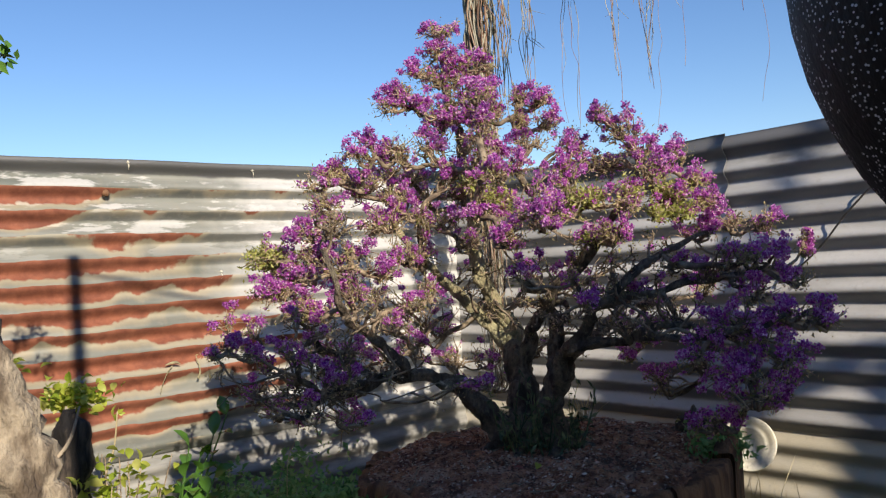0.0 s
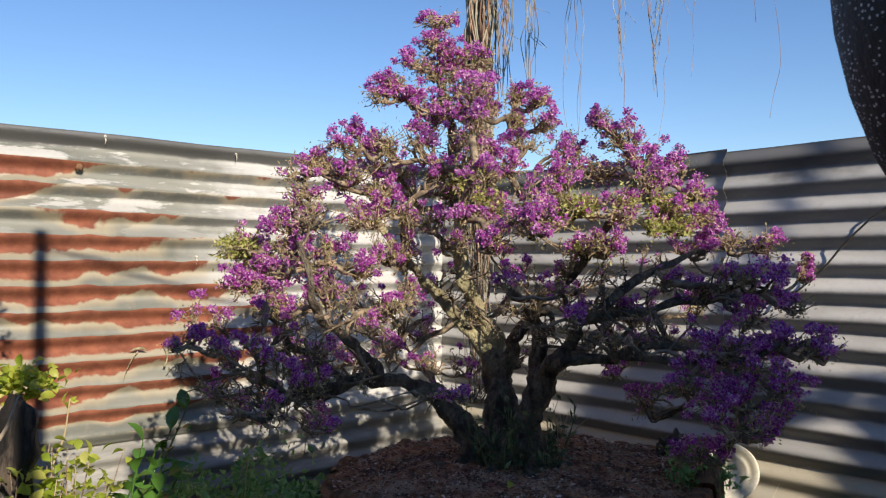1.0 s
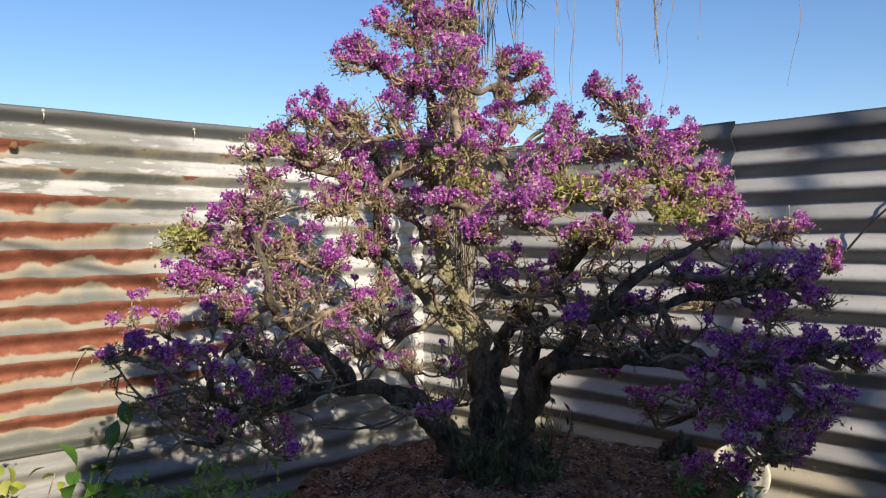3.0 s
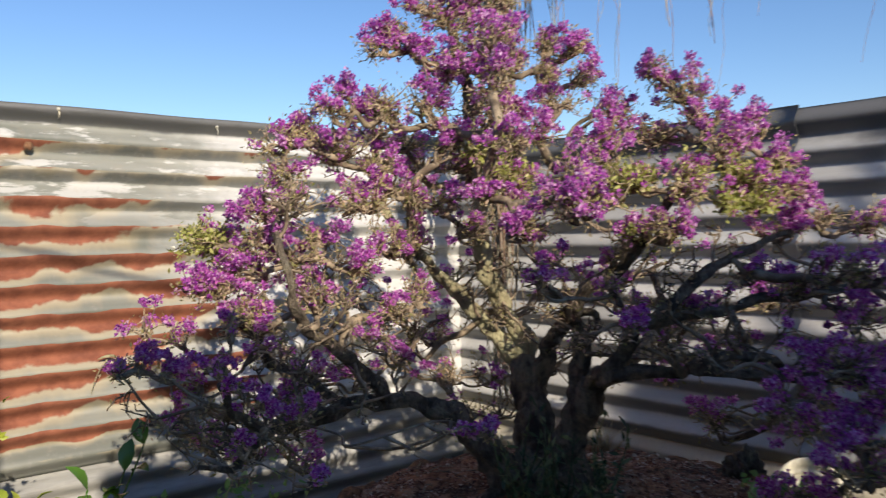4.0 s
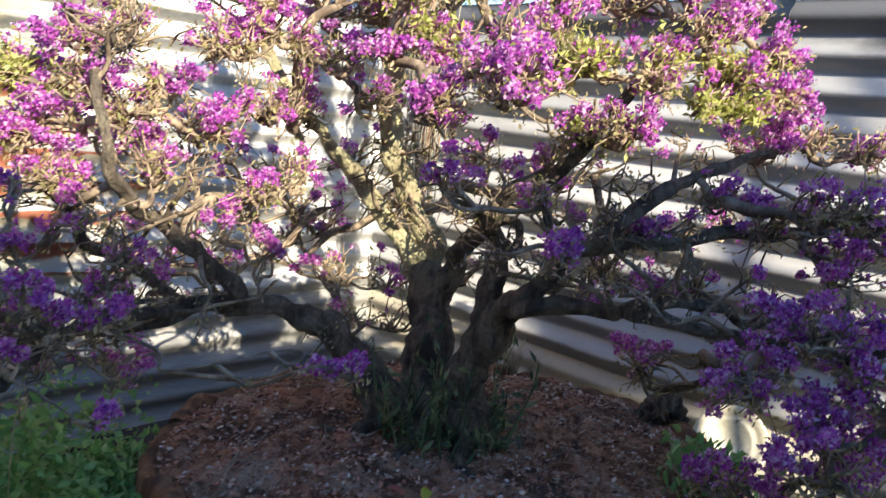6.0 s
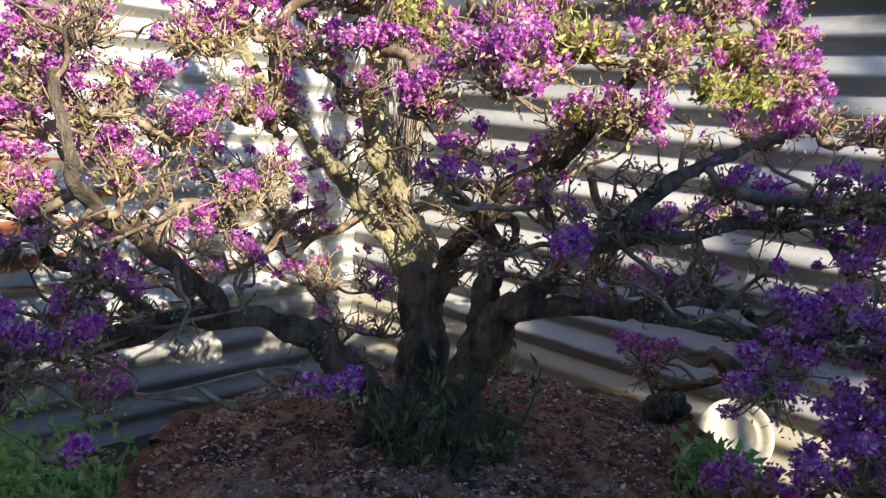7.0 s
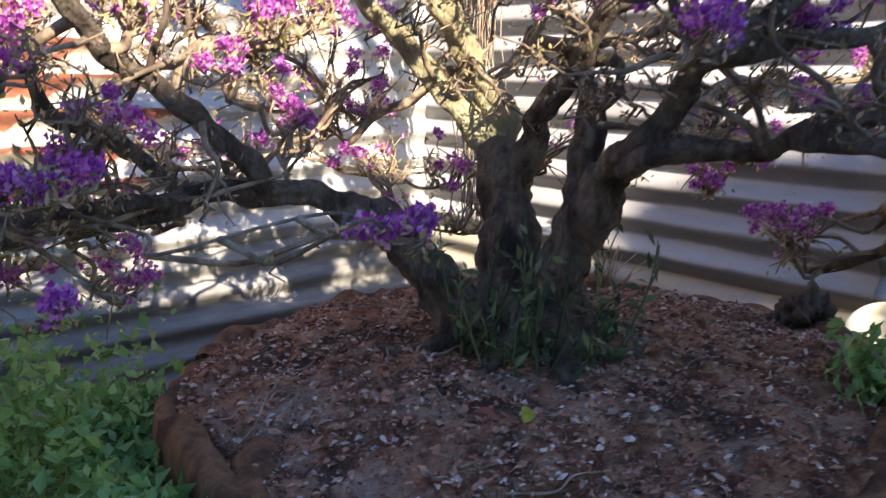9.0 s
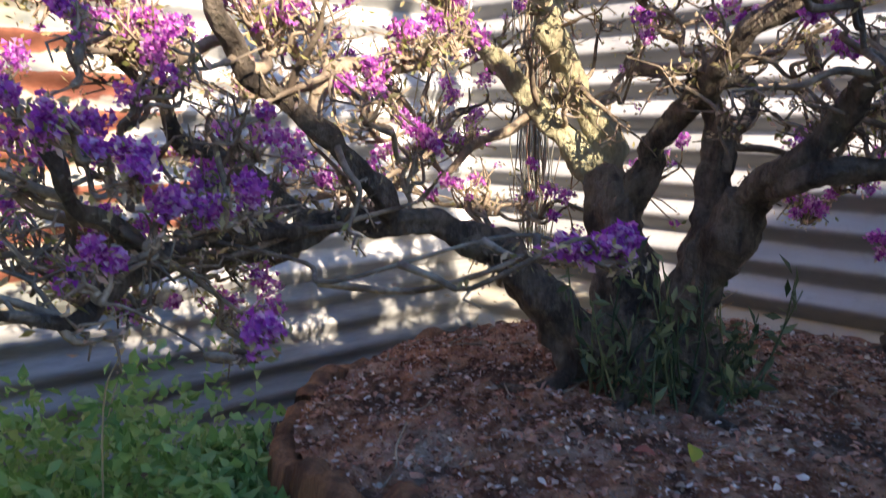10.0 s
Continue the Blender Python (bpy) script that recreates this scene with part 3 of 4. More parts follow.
BRANCHES["leader"] = (0.031, 0.019, [(0.682, 1.555, 0.640), (0.683, 1.578, 0.720), (0.660, 1.595, 0.774), (0.632, 1.617, 0.839), (0.612, 1.628, 0.900), (0.593, 1.620, 1.040), (0.580, 1.618, 1.110)])
BRANCHES["top_leader"] = (0.021, 0.005, [(0.593, 1.620, 1.040), (0.568, 1.617, 1.185), (0.543, 1.613, 1.294), (0.533, 1.623, 1.390), (0.527, 1.630, 1.470), (0.524, 1.633, 1.520)])
BRANCHES["pale_limb"] = (0.026, 0.006, [(0.680, 1.558, 0.640), (0.653, 1.599, 0.704), (0.623, 1.637, 0.763), (0.591, 1.673, 0.804), (0.545, 1.715, 0.865), (0.474, 1.730, 0.947), (0.433, 1.762, 1.023), (0.427, 1.769, 1.121), (0.438, 1.750, 1.184)])
BRANCHES["upper_right_limb"] = (0.025, 0.007, [(0.672, 1.530, 0.620), (0.662, 1.465, 0.715), (0.650, 1.415, 0.762), (0.625, 1.360, 0.812), (0.612, 1.305, 0.852), (0.625, 1.240, 0.905), (0.660, 1.190, 0.975), (0.705, 1.155, 1.066), (0.756, 1.145, 1.130)])
BRANCHES["second_trunk"] = (0.037, 0.030, [(0.655, 1.398, 0.36), (0.640, 1.392, 0.479), (0.632, 1.378, 0.553), (0.618, 1.345, 0.610), (0.607, 1.310, 0.662)])
BRANCHES["knotted_trunk"] = (0.034, 0.010, [(0.638, 1.386, 0.520), (0.64, 1.384, 0.625), (0.648, 1.387, 0.675), (0.65, 1.387, 0.714), (0.651, 1.391, 0.755), (0.648, 1.395, 0.790)])
BRANCHES["right_limb"] = (0.0205, 0.006, [(0.612, 1.325, 0.645), (0.575, 1.255, 0.700), (0.575, 1.215, 0.740), (0.560, 1.160, 0.785), (0.572, 1.120, 0.822), (0.640, 1.090, 0.870), (0.740, 1.065, 0.915), (0.820, 1.040, 0.940), (0.905, 1.020, 0.955)])
BRANCHES["low_right_limb"] = (0.0155, 0.007, [(0.585, 1.270, 0.675), (0.562, 1.225, 0.690), (0.615, 1.195, 0.688), (0.630, 1.150, 0.692), (0.612, 1.098, 0.709), (0.640, 1.045, 0.738), (0.710, 1.010, 0.730), (0.800, 0.990, 0.690), (0.880, 0.970, 0.670)])
BRANCHES["back_right_limb"] = (0.021, 0.005, [(0.610, 1.300, 0.665), (0.707, 1.310, 0.697), (0.824, 1.328, 0.735), (0.920, 1.344, 0.758), (1.034, 1.317, 0.770), (1.120, 1.240, 0.774)])
BRANCHES["front_right_limb"] = (0.012, 0.007, [(0.612, 1.098, 0.709), (0.640, 1.010, 0.705), (0.642, 0.932, 0.710), (0.625, 0.814, 0.729), (0.641, 0.746, 0.752)])
BRANCHES["mid_right_limb"] = (0.012, 0.007, [(0.560, 1.160, 0.785), (0.650, 1.080, 0.815), (0.740, 1.010, 0.830), (0.810, 0.965, 0.838), (0.885, 0.925, 0.848)])
BRANCHES["left_limb"] = (0.045, 0.007, [(0.590, 1.470, 0.400), (0.519, 1.500, 0.500), (0.475, 1.523, 0.552), (0.438, 1.551, 0.596), (0.381, 1.566, 0.620), (0.312, 1.574, 0.626), (0.242, 1.583, 0.632), (0.171, 1.579, 0.632), (0.104, 1.557, 0.628), (0.039, 1.534, 0.634), (-0.014, 1.503, 0.649), (-0.059, 1.479, 0.671), (-0.074, 1.459, 0.706), (-0.092, 1.453, 0.729)])
BRANCHES["mid_left_limb"] = (0.0145, 0.006, [(0.318, 1.574, 0.622), (0.265, 1.562, 0.680), (0.205, 1.555, 0.728), (0.152, 1.572, 0.765), (0.124, 1.552, 0.790), (0.081, 1.522, 0.830), (0.066, 1.508, 0.865), (0.070, 1.545, 0.925), (0.095, 1.590, 0.985), (0.115, 1.620, 1.020)])
BRANCHES["thin_left_limb"] = (0.012, 0.004, [(0.219, 1.588, 0.632), (0.182, 1.618, 0.673), (0.140, 1.633, 0.697), (0.101, 1.645, 0.718), (0.079, 1.644, 0.750), (0.063, 1.650, 0.777), (0.050, 1.652, 0.800), (0.020, 1.660, 0.850)])
BRANCHES["side_limb"] = (0.010, 0.005, [(0.188, 1.558, 0.742), (0.215, 1.565, 0.777), (0.238, 1.552, 0.793), (0.291, 1.533, 0.797), (0.340, 1.520, 0.820)])
BRANCHES["front_left_limb"] = (0.011, 0.004, [(0.039, 1.534, 0.634), (-0.022, 1.476, 0.614), (-0.053, 1.448, 0.607), (-0.079, 1.429, 0.602), (-0.104, 1.425, 0.605), (-0.135, 1.415, 0.615)])
BRANCHES["low_left_limb"] = (0.015, 0.005, [(0.242, 1.583, 0.630), (0.180, 1.590, 0.620), (0.120, 1.605, 0.606), (0.060, 1.625, 0.598), (0.004, 1.655, 0.600)])
BRANCHES["left_loop"] = (0.0050, 0.002, [(0.104, 1.557, 0.628), (0.020, 1.570, 0.622), (-0.040, 1.586, 0.630), (-0.096, 1.623, 0.633), (-0.134, 1.643, 0.677), (-0.165, 1.650, 0.722)])
BRANCHES["crooked_loop"] = (0.0085, 0.006, [(0.648, 1.395, 0.785), (0.657, 1.355, 0.785), (0.640, 1.335, 0.749), (0.615, 1.339, 0.724), (0.606, 1.335, 0.690)])
BRANCHES["right_spike"] = (0.007, 0.003, [(0.885, 0.925, 0.848), (0.962, 0.917, 0.850), (1.014, 0.905, 0.862), (1.032, 0.902, 0.892)])
# the flower pads that each limb carries
PADS = {}
PADS["top_leader"] = [(0.516, 1.612, 1.552), (0.49, 1.6, 1.486), (0.455, 1.63, 1.442), (0.406, 1.674, 1.391), (0.375, 1.674, 1.352), (0.454, 1.644, 1.347), (0.499, 1.605, 1.312), (0.546, 1.577, 1.461), (0.591, 1.51, 1.378), (0.611, 1.546, 1.455), (0.582, 1.491, 1.312), (0.65, 1.458, 1.352), (0.668, 1.389, 1.337), (0.652, 1.363, 1.271), (0.636, 1.444, 1.281), (0.538, 1.53, 1.301)]
PADS["leader2"] = [(0.387, 1.556, 1.212), (0.296, 1.584, 1.204), (0.224, 1.607, 1.199), (0.492, 1.437, 1.198), (0.541, 1.394, 1.149), (0.615, 1.396, 1.222), (0.506, 1.492, 1.127), (0.491, 1.572, 1.106), (0.524, 1.436, 1.069), (0.534, 1.401, 1.007)]
PADS["pale_limb"] = [(0.179, 1.647, 1.161), (0.131, 1.676, 1.131), (0.134, 1.646, 1.075), (0.259, 1.71, 1.128), (0.286, 1.592, 1.021), (0.306, 1.574, 0.951), (0.393, 1.592, 0.951), (0.376, 1.673, 1.109), (0.26, 1.642, 1.018), (0.509, 1.689, 1.095), (0.387, 1.73, 1.178), (0.477, 1.718, 1.162), (0.313, 1.595, 1.094), (0.373, 1.569, 1.042), (0.449, 1.542, 1.155), (0.419, 1.502, 1.025), (0.248, 1.613, 1.129), (0.449, 1.476, 0.956)]
PADS["mid_left_limb"] = [(0.133, 1.621, 1.027), (0.097, 1.653, 1.007), (0.182, 1.578, 0.96), (0.087, 1.635, 0.951), (0.043, 1.647, 0.902), (0.042, 1.767, 0.96), (-0.015, 1.684, 0.877), (0.126, 1.6, 0.906), (0.23, 1.562, 0.898), (0.176, 1.583, 0.849), (0.049, 1.628, 0.826)]
PADS["left_limb"] = [(-0.092, 1.752, 0.806), (-0.053, 1.678, 0.787), (-0.007, 1.611, 0.743), (0.04, 1.569, 0.791), (0.055, 1.556, 0.698), (0.123, 1.523, 0.732), (0.027, 1.58, 0.65), (0.235, 1.531, 0.781), (0.338, 1.573, 0.733), (-0.049, 1.647, 0.71)]
PADS["low_left_limb"] = [(0.016, 1.724, 0.584), (0.062, 1.683, 0.561), (0.1, 1.623, 0.608), (0.144, 1.611, 0.54), (-0.037, 1.704, 0.638)]
PADS["front_left_limb"] = [(0.0, 1.328, 0.606), (-0.031, 1.423, 0.712), (-0.057, 1.432, 0.643), (-0.086, 1.398, 0.747), (0.016, 1.454, 0.673), (0.063, 1.454, 0.675), (-0.036, 1.463, 0.723), (-0.077, 1.512, 0.764), (0.001, 1.47, 0.683), (-0.022, 1.518, 0.834), (0.039, 1.437, 0.682)]
PADS["heart"] = [(0.54, 1.608, 1.342), (0.554, 1.56, 1.226), (0.56, 1.588, 1.418), (0.5, 1.644, 1.279), (0.514, 1.596, 1.161), (0.512, 1.629, 1.414), (0.411, 1.368, 1.226), (0.37, 1.357, 1.028), (0.382, 1.304, 1.118), (0.405, 1.195, 1.047), (0.394, 1.166, 0.99), (0.37, 1.254, 0.959), (0.422, 1.395, 1.326), (0.406, 1.129, 1.006)]
PADS["front_low"] = [(0.221, 1.218, 0.660), (0.245, 1.225, 0.652)]
PADS["front"] = [(0.337, 1.201, 0.886), (0.420, 1.074, 0.815), (0.485, 1.177, 0.87)]
PADS["back_right_limb"] = [(1.030, 1.450, 0.615), (1.060, 1.390, 0.665), (1.000, 1.420, 0.700), (1.130, 1.230, 0.800)]
PADS["side_limb"] = [(0.345, 1.518, 0.840), (0.286, 1.500, 0.825)]
PADS["thin_left_limb"] = [(0.010, 1.665, 0.870), (0.060, 1.640, 0.820)]
PADS["upper_right_limb"] = [(0.724, 1.233, 1.267), (0.742, 1.196, 1.222), (0.745, 1.148, 1.164), (0.800, 1.096, 1.140), (0.705, 1.089, 1.101), (0.815, 1.045, 1.086), (0.826, 1.037, 1.023), (0.751, 1.076, 1.045), (0.635, 1.111, 1.032), (0.63, 1.29, 1.137), (0.587, 1.287, 1.075), (0.605, 1.205, 1.056), (0.727, 1.257, 1.145), (0.701, 1.32, 1.198), (0.56, 1.111, 0.963)]
PADS["right_limb"] = [(0.841, 1.064, 0.955), (0.899, 1.012, 0.969), (0.728, 0.896, 0.896), (0.776, 0.854, 0.892), (0.909, 0.936, 0.967), (0.703, 1.051, 0.879), (0.614, 1.13, 0.833)]
PADS["mid_right_limb"] = [(0.768, 0.994, 0.859), (0.789, 0.909, 0.799), (0.919, 0.861, 0.829), (0.734, 1.091, 0.74)]
PADS["front_right_limb"] = [(0.661, 0.755, 0.767), (0.716, 0.707, 0.754), (0.614, 0.797, 0.719), (0.609, 0.868, 0.754), (0.565, 0.813, 0.66), (0.568, 0.904, 0.685), (0.633, 0.754, 0.683), (0.552, 0.785, 0.612)]
PADS["low_right_limb"] = [(0.792, 0.973, 0.605), (0.833, 1.203, 0.595), (0.889, 0.954, 0.725)]
PADS["fresh"] = [(0.700, 1.100, 1.010), (0.760, 1.060, 1.000), (0.660, 1.130, 1.060), (0.560, 1.240, 1.030), (0.620, 1.180, 0.960)]
PADS["fresh_left"] = [(0.073, 1.790, 0.950), (0.095, 1.770, 0.925)]
PADS["left_loop"] = [(-0.17, 1.661, 0.746), (-0.132, 1.641, 0.765), (-0.09, 1.617, 0.737)]
PADS["right_spike"] = [(1.033, 0.894, 0.891), (1.034, 0.893, 0.913), (1.037, 0.891, 0.936)]
PADS["back"] = [(0.723, 1.674, 1.13), (0.933, 1.382, 0.91), (0.54, 1.768, 0.71), (0.975, 1.279, 0.76), (0.778, 1.585, 0.86), (0.878, 1.471, 1.26)]
PADS["low_back"] = [(0.394, 1.724, 0.66), (0.538, 1.69, 0.79), (0.271, 1.766, 0.69)]
PADS["grey_growth"] = [(0.731, 1.729, 0.624), (0.681, 1.627, 0.567), (0.643, 1.744, 0.645), (0.821, 1.592, 0.672), (0.625, 1.677, 0.567), (0.384, 1.845, 0.675), (0.487, 1.796, 0.682), (0.577, 1.737, 0.657), (0.253, 1.762, 0.600), (0.557, 1.802, 0.756), (0.229, 1.923, 0.715)]
PADS["tan_growth"] = [(0.247, 2.004, 0.863), (0.312, 1.933, 0.793), (0.428, 1.908, 0.845), (0.506, 1.833, 0.821), (0.58, 1.777, 0.731), (0.426, 1.821, 0.746), (0.629, 1.734, 0.871), (0.383, 1.957, 0.894)]
PADS["inner"] = [(0.684, 1.402, 0.83), (0.67, 1.281, 0.83), (0.792, 1.373, 0.93), (0.712, 1.51, 0.91), (0.607, 1.27, 0.91), (0.586, 1.488, 0.96)]
PADS["low_front"] = [(0.69, 0.796, 0.600), (0.644, 0.822, 0.591), (0.632, 0.897, 0.546), (0.642, 0.945, 0.528), (0.648, 0.985, 0.518), (0.739, 0.793, 0.625)]
GROWS_ON = {"tan_growth": "pale_limb", "grey_growth": "left_limb", "heart": "top_leader", "leader2": "leader", "fresh": "upper_right_limb", "fresh_left": "mid_left_limb", "front": "right_limb", "front_low": "left_limb", "back": "pale_limb", "inner": "upper_right_limb", "low_back": "low_left_limb", "low_front": "front_right_limb"}
# flower heads, twigs and radius of the pads on each limb
PAD = {"tan_growth": (3, 6, 0.046), "grey_growth": (2, 6, 0.046), "heart": (8, 8, 0.036), "back": (2, 5, 0.042), "low_back": (2, 3, 0.040), "inner": (3, 4, 0.036), "low_front": (6, 4, 0.026), "low_left_limb": (6, 7, 0.034), "left_limb": (4, 4, 0.030), "top_leader": (14, 10, 0.031), "leader2": (13, 11, 0.038),
       "upper_right_limb": (13, 11, 0.037), "right_limb": (11, 9, 0.038), "mid_right_limb": (11, 8, 0.040), "front_right_limb": (12, 8, 0.040),
       "low_right_limb": (9, 8, 0.040), "front": (5, 5, 0.026), "front_low": (4, 4, 0.020), "front_left_limb": (3, 3, 0.017), "pale_limb": (9, 9, 0.037), "mid_left_limb": (11, 10, 0.038),
       "left_loop": (9, 4, 0.018), "right_spike": (8, 4, 0.011), "fresh": (6, 5, 0.034), "fresh_left": (2, 10, 0.030), "back_right_limb": (6, 7, 0.034), "side_limb": (4, 7, 0.034), "thin_left_limb": (6, 7, 0.036)}


def crooked(a, b, bow, kink, per=5):
    """A gnarled way from a to b that bows and kinks."""
    a, b = Vector(a), Vector(b)
    gap = (b - a).length
    pts = [a]
    for t in (0.3, 0.55, 0.8):
        pts.append(a.lerp(b, t) + Vector(rng.normal(size=3)) * kink * gap + Vector((0, 0, bow * gap * math.sin(math.pi * t))))
    return smooth_path(pts + [b], per)


def blossom(centre, n, size):
    """A dense flower head: petals on a lumpy ball."""
    d = rng.normal(size=(n, 3))
    d /= np.linalg.norm(d, axis=1)[:, None]
    return (np.array(centre) + d * (1, 1, 0.85) * size * (0.35 + 0.75 * rng.random((n, 1)))).tolist()


def grow_pad(centre, start, limb, radius, heads, sprays, fresh, slight=1.0):
    """A spray of twigs from a limb to a flower pad: branch, twigs, small leaves and flower heads as parts of the limb."""
    c, s = Vector(centre) - Vector((0, 0, 0.016)), Vector(start)
    branch, twigs, leaf, petal = Mesh(), Mesh(), [], []
    gap = (c - s).length
    stem = crooked(s, c - Vector((0, 0, 0.35 * radius)), -0.05, 0.085 if slight == 1.0 else 0.06, 5)
    thick = (0.0045 + 0.0085 * min(1.0, gap / 0.30)) * slight
    thin = min(0.0028, 0.7 * thick)
    branch.tube(stem, [thin + (thick - thin) * (1 - i / (len(stem) - 1)) ** 0.8 for i in range(len(stem))], 7, 0.35, 45)
    tips = []
    for k in range(sprays):
        root = stem[int(len(stem) * (0.30 + 0.68 * rng.random()))]
        d = Vector(rng.normal(size=3))
        d.z = abs(d.z) * 0.8 + 0.1
        tip = c + Vector((d.x, d.y, d.z * 0.75)).normalized() * radius * (0.5 + 0.7 * rng.random())
        path = crooked(root, tip, -0.10, 0.075, 3)
        (branch if k % 2 else twigs).tube(path, taper(len(path), 0.0036, 0.0012), 5)
        tips.append(tip)
        for q in path[5::1 if fresh else 2]:
            leaf += [tuple(q + Vector(rng.normal(size=3) * 0.008)) for _ in range(3 if fresh else 1)]
        for _ in range(5 if slight == 1.0 else 3):
            q = path[int(len(path) * (0.45 + 0.4 * rng.random()))]
            e = q + (tip - root).normalized() * 0.30 * radius + Vector(rng.normal(size=3) * 0.42 * radius)
            twigs.tube([q, q.lerp(e, 0.5) + Vector(rng.normal(size=3) * 0.004), e], [0.0015, 0.0012, 0.0008], 4)
            tips.append(e)
            leaf += [tuple(q.lerp(e, t) + Vector(rng.normal(size=3) * 0.006)) for t in ((0.35, 0.6, 0.85, 1.0) if fresh else (0.6, 1.0) if slight == 1.0 else (0.9,))]
    lean = Vector((rng.normal(), rng.normal(), 1.1)).normalized()
    order = sorted(range(len(tips)), key=lambda k: rng.normal() * 0.42 - (tips[k] - c).dot(lean) / radius)
    for k in order[:heads]:
        petal += blossom(tips[k] + Vector((0, 0, 0.004)), 62, min(0.0072 + 0.0080 * rng.random(), 0.5 * radius))
    for k in order[heads:]:
        leaf += [tuple(tips[k] + Vector(rng.normal(size=3) * 0.008)) for _ in range(5 if fresh else 2)]
        if rng.random() < 0.10:
            petal += blossom(tips[k], 9, 0.006)
    branch.part("branch", M_BRANCH, limb)
    twigs.part("twig_spray", M_TWIG, limb)
    m = Mesh()
    m.leaves(leaf, 0.0120 if fresh else 0.0088, 0.42, 1.0, 0.35)
    tagged(m.part("foliage", M_YOUNG if fresh else M_LEAF, limb), kind="stuff")
    m = Mesh()
    m.leaves(petal, 0.0060, 0.9, 1.0, 0.2, 0.5)
    tagged(m.part("flower_truss", M_PETAL, limb), kind="stuff")
    return stem[3:-3]


def build_tree():
    tree = thing("bonsai_tree", "old gnarled bonsai tree covered in magenta blossom", "tree")
    made = {}
    for name, (r0, r1, nodes) in BRANCHES.items():
        m = Mesh()
        path = smooth_path(nodes, 16)
        k = len(path)
        rad = [r1 + (r0 - r1) * (1 - i / (k - 1)) ** (1.0 if "trunk" in name else 3.0 if name == "left_limb" else 1.3) for i in range(k)]
        path = [p + Vector((noise.noise(p * 14), noise.noise(p * 14 + Vector((9, 0, 0))), noise.noise(p * 14 + Vector((0, 9, 0))))) * 0.014 for p in path]
        rad = [w * 0.80 for w in rad]
        flare = [0.0] * k
        if name in ("trunk", "second_trunk"):
            flare = [max(0.0, 0.56 - p.z) / 0.16 for p in path]
            rad = [w * (1 + 0.42 * min(f, 1.2) ** 2) for w, f in zip(rad, flare)]
        m.bark(path, rad, flare)
        made[name] = m.part("trunk" if name in ("trunk", "second_trunk") else "limb", M_LICHEN if name in ("leader", "pale_limb") else M_BRANCH if name in ("left_loop", "right_spike", "back_right_limb", "side_limb") else M_BARK, tree)
        made[name + "_path"] = path
    forks = {name: [] for name in BRANCHES}
    for name, pads in PADS.items():
        home = GROWS_ON.get(name, name)
        path = made[home + "_path"]
        for i, c in sorted(enumerate(pads), key=lambda q: min((p - Vector(q[1])).length for p in path)):
            best = min(path[len(path) // 4:] + forks[home], key=lambda p: (p - Vector(c)).length + 0.8 * max(0, p.z - c[2] + 0.02))
            fresh = name.startswith("fresh") or (name == "upper_right_limb" and i in (7, 11)) or (name == "mid_left_limb" and i == 5) or (name == "leader2" and i in (6, 8))
            heads, sprays, radius = PAD[name]
            heads = int(heads * (0.62 + 1.0 * rng.random()) + 0.5)
            forks[home] += grow_pad(c, best, made[home], radius * (0.85 + 0.4 * rng.random()), max(2, heads // 2) if fresh else heads, sprays, fresh, 0.16 if name in ("front_low", "front_left_limb") else 0.42 if name in ("low_back", "grey_growth", "tan_growth", "front", "inner", "left_limb", "low_left_limb") else 1.0)
    # bare side branches and twiggy growth along the limbs
    for name in BRANCHES:
        path = made[name + "_path"]
        if "trunk" in name or name == "right_spike":
            continue
        for k in range(int(len(path) * (0.075 if "left" in name else 0.11))):
            q = path[int(len(path) * (0.18 + 0.72 * rng.random()))]
            d = Vector(rng.normal(size=3) * (1, 1, 0.8))
            d.z += 0.45
            reach = (0.04 + 0.13 * rng.random() ** 1.5) * (0.4 if name == "left_loop" else 1.0)
            e = q + d.normalized() * reach
            m, leaf = Mesh(), []
            way = crooked(q, e, 0.0, 0.06, 3)
            m.tube(way, taper(len(way), 0.0022 + 0.018 * reach, 0.0011), 6, 0.3, 50)
            for _ in range(7):
                a = way[int(len(way) * (0.3 + 0.68 * rng.random()))]
                b = a + (d.normalized() * 0.4 + Vector(rng.normal(size=3) * 0.75)) * 0.026
                m.tube([a, a.lerp(b, 0.5) + Vector(rng.normal(size=3) * 0.007), b], [0.0017, 0.0013, 0.0008], 4)
                leaf += [tuple(a.lerp(b, t) + Vector(rng.normal(size=3) * 0.004)) for t in (0.5, 0.75, 1.0)]
            m.part("branch", M_BRANCH, made[name])
            m = Mesh()
            m.leaves(leaf, 0.0082, 0.45, 1.0, 0.3)
            tagged(m.part("foliage", M_LEAF, made[name]), kind="stuff")
    # surface roots and shoots round the foot
    for a, far in ((2.6, 0.20), (3.5, 0.17), (4.3, 0.22), (5.1, 0.16), (5.9, 0.20), (0.4, 0.15), (1.5, 0.14)):
        m, pts = Mesh(), []
        for t in (0.0, 0.25, 0.5, 0.75, 1.0):
            b = a + 0.5 * noise.noise(Vector((a * 3, t * 2.5, 0)))
            x, y = 0.63 + (0.03 + far * t) * math.cos(b), 1.435 + (0.03 + far * t) * math.sin(b) * 0.85
            pts.append((x, y, soil_height(x, y) + 0.030 * (1 - t) ** 2 - 0.007 * t))
        p = smooth_path(pts, 7)
        m.tube(p, taper(len(p), 0.021, 0.004), 10, 0.5, 40)
        m.part("surface_root", M_BARK, tree)
    m = Mesh()
    for _ in range(58):
        a = rng.random() * 2 * math.pi
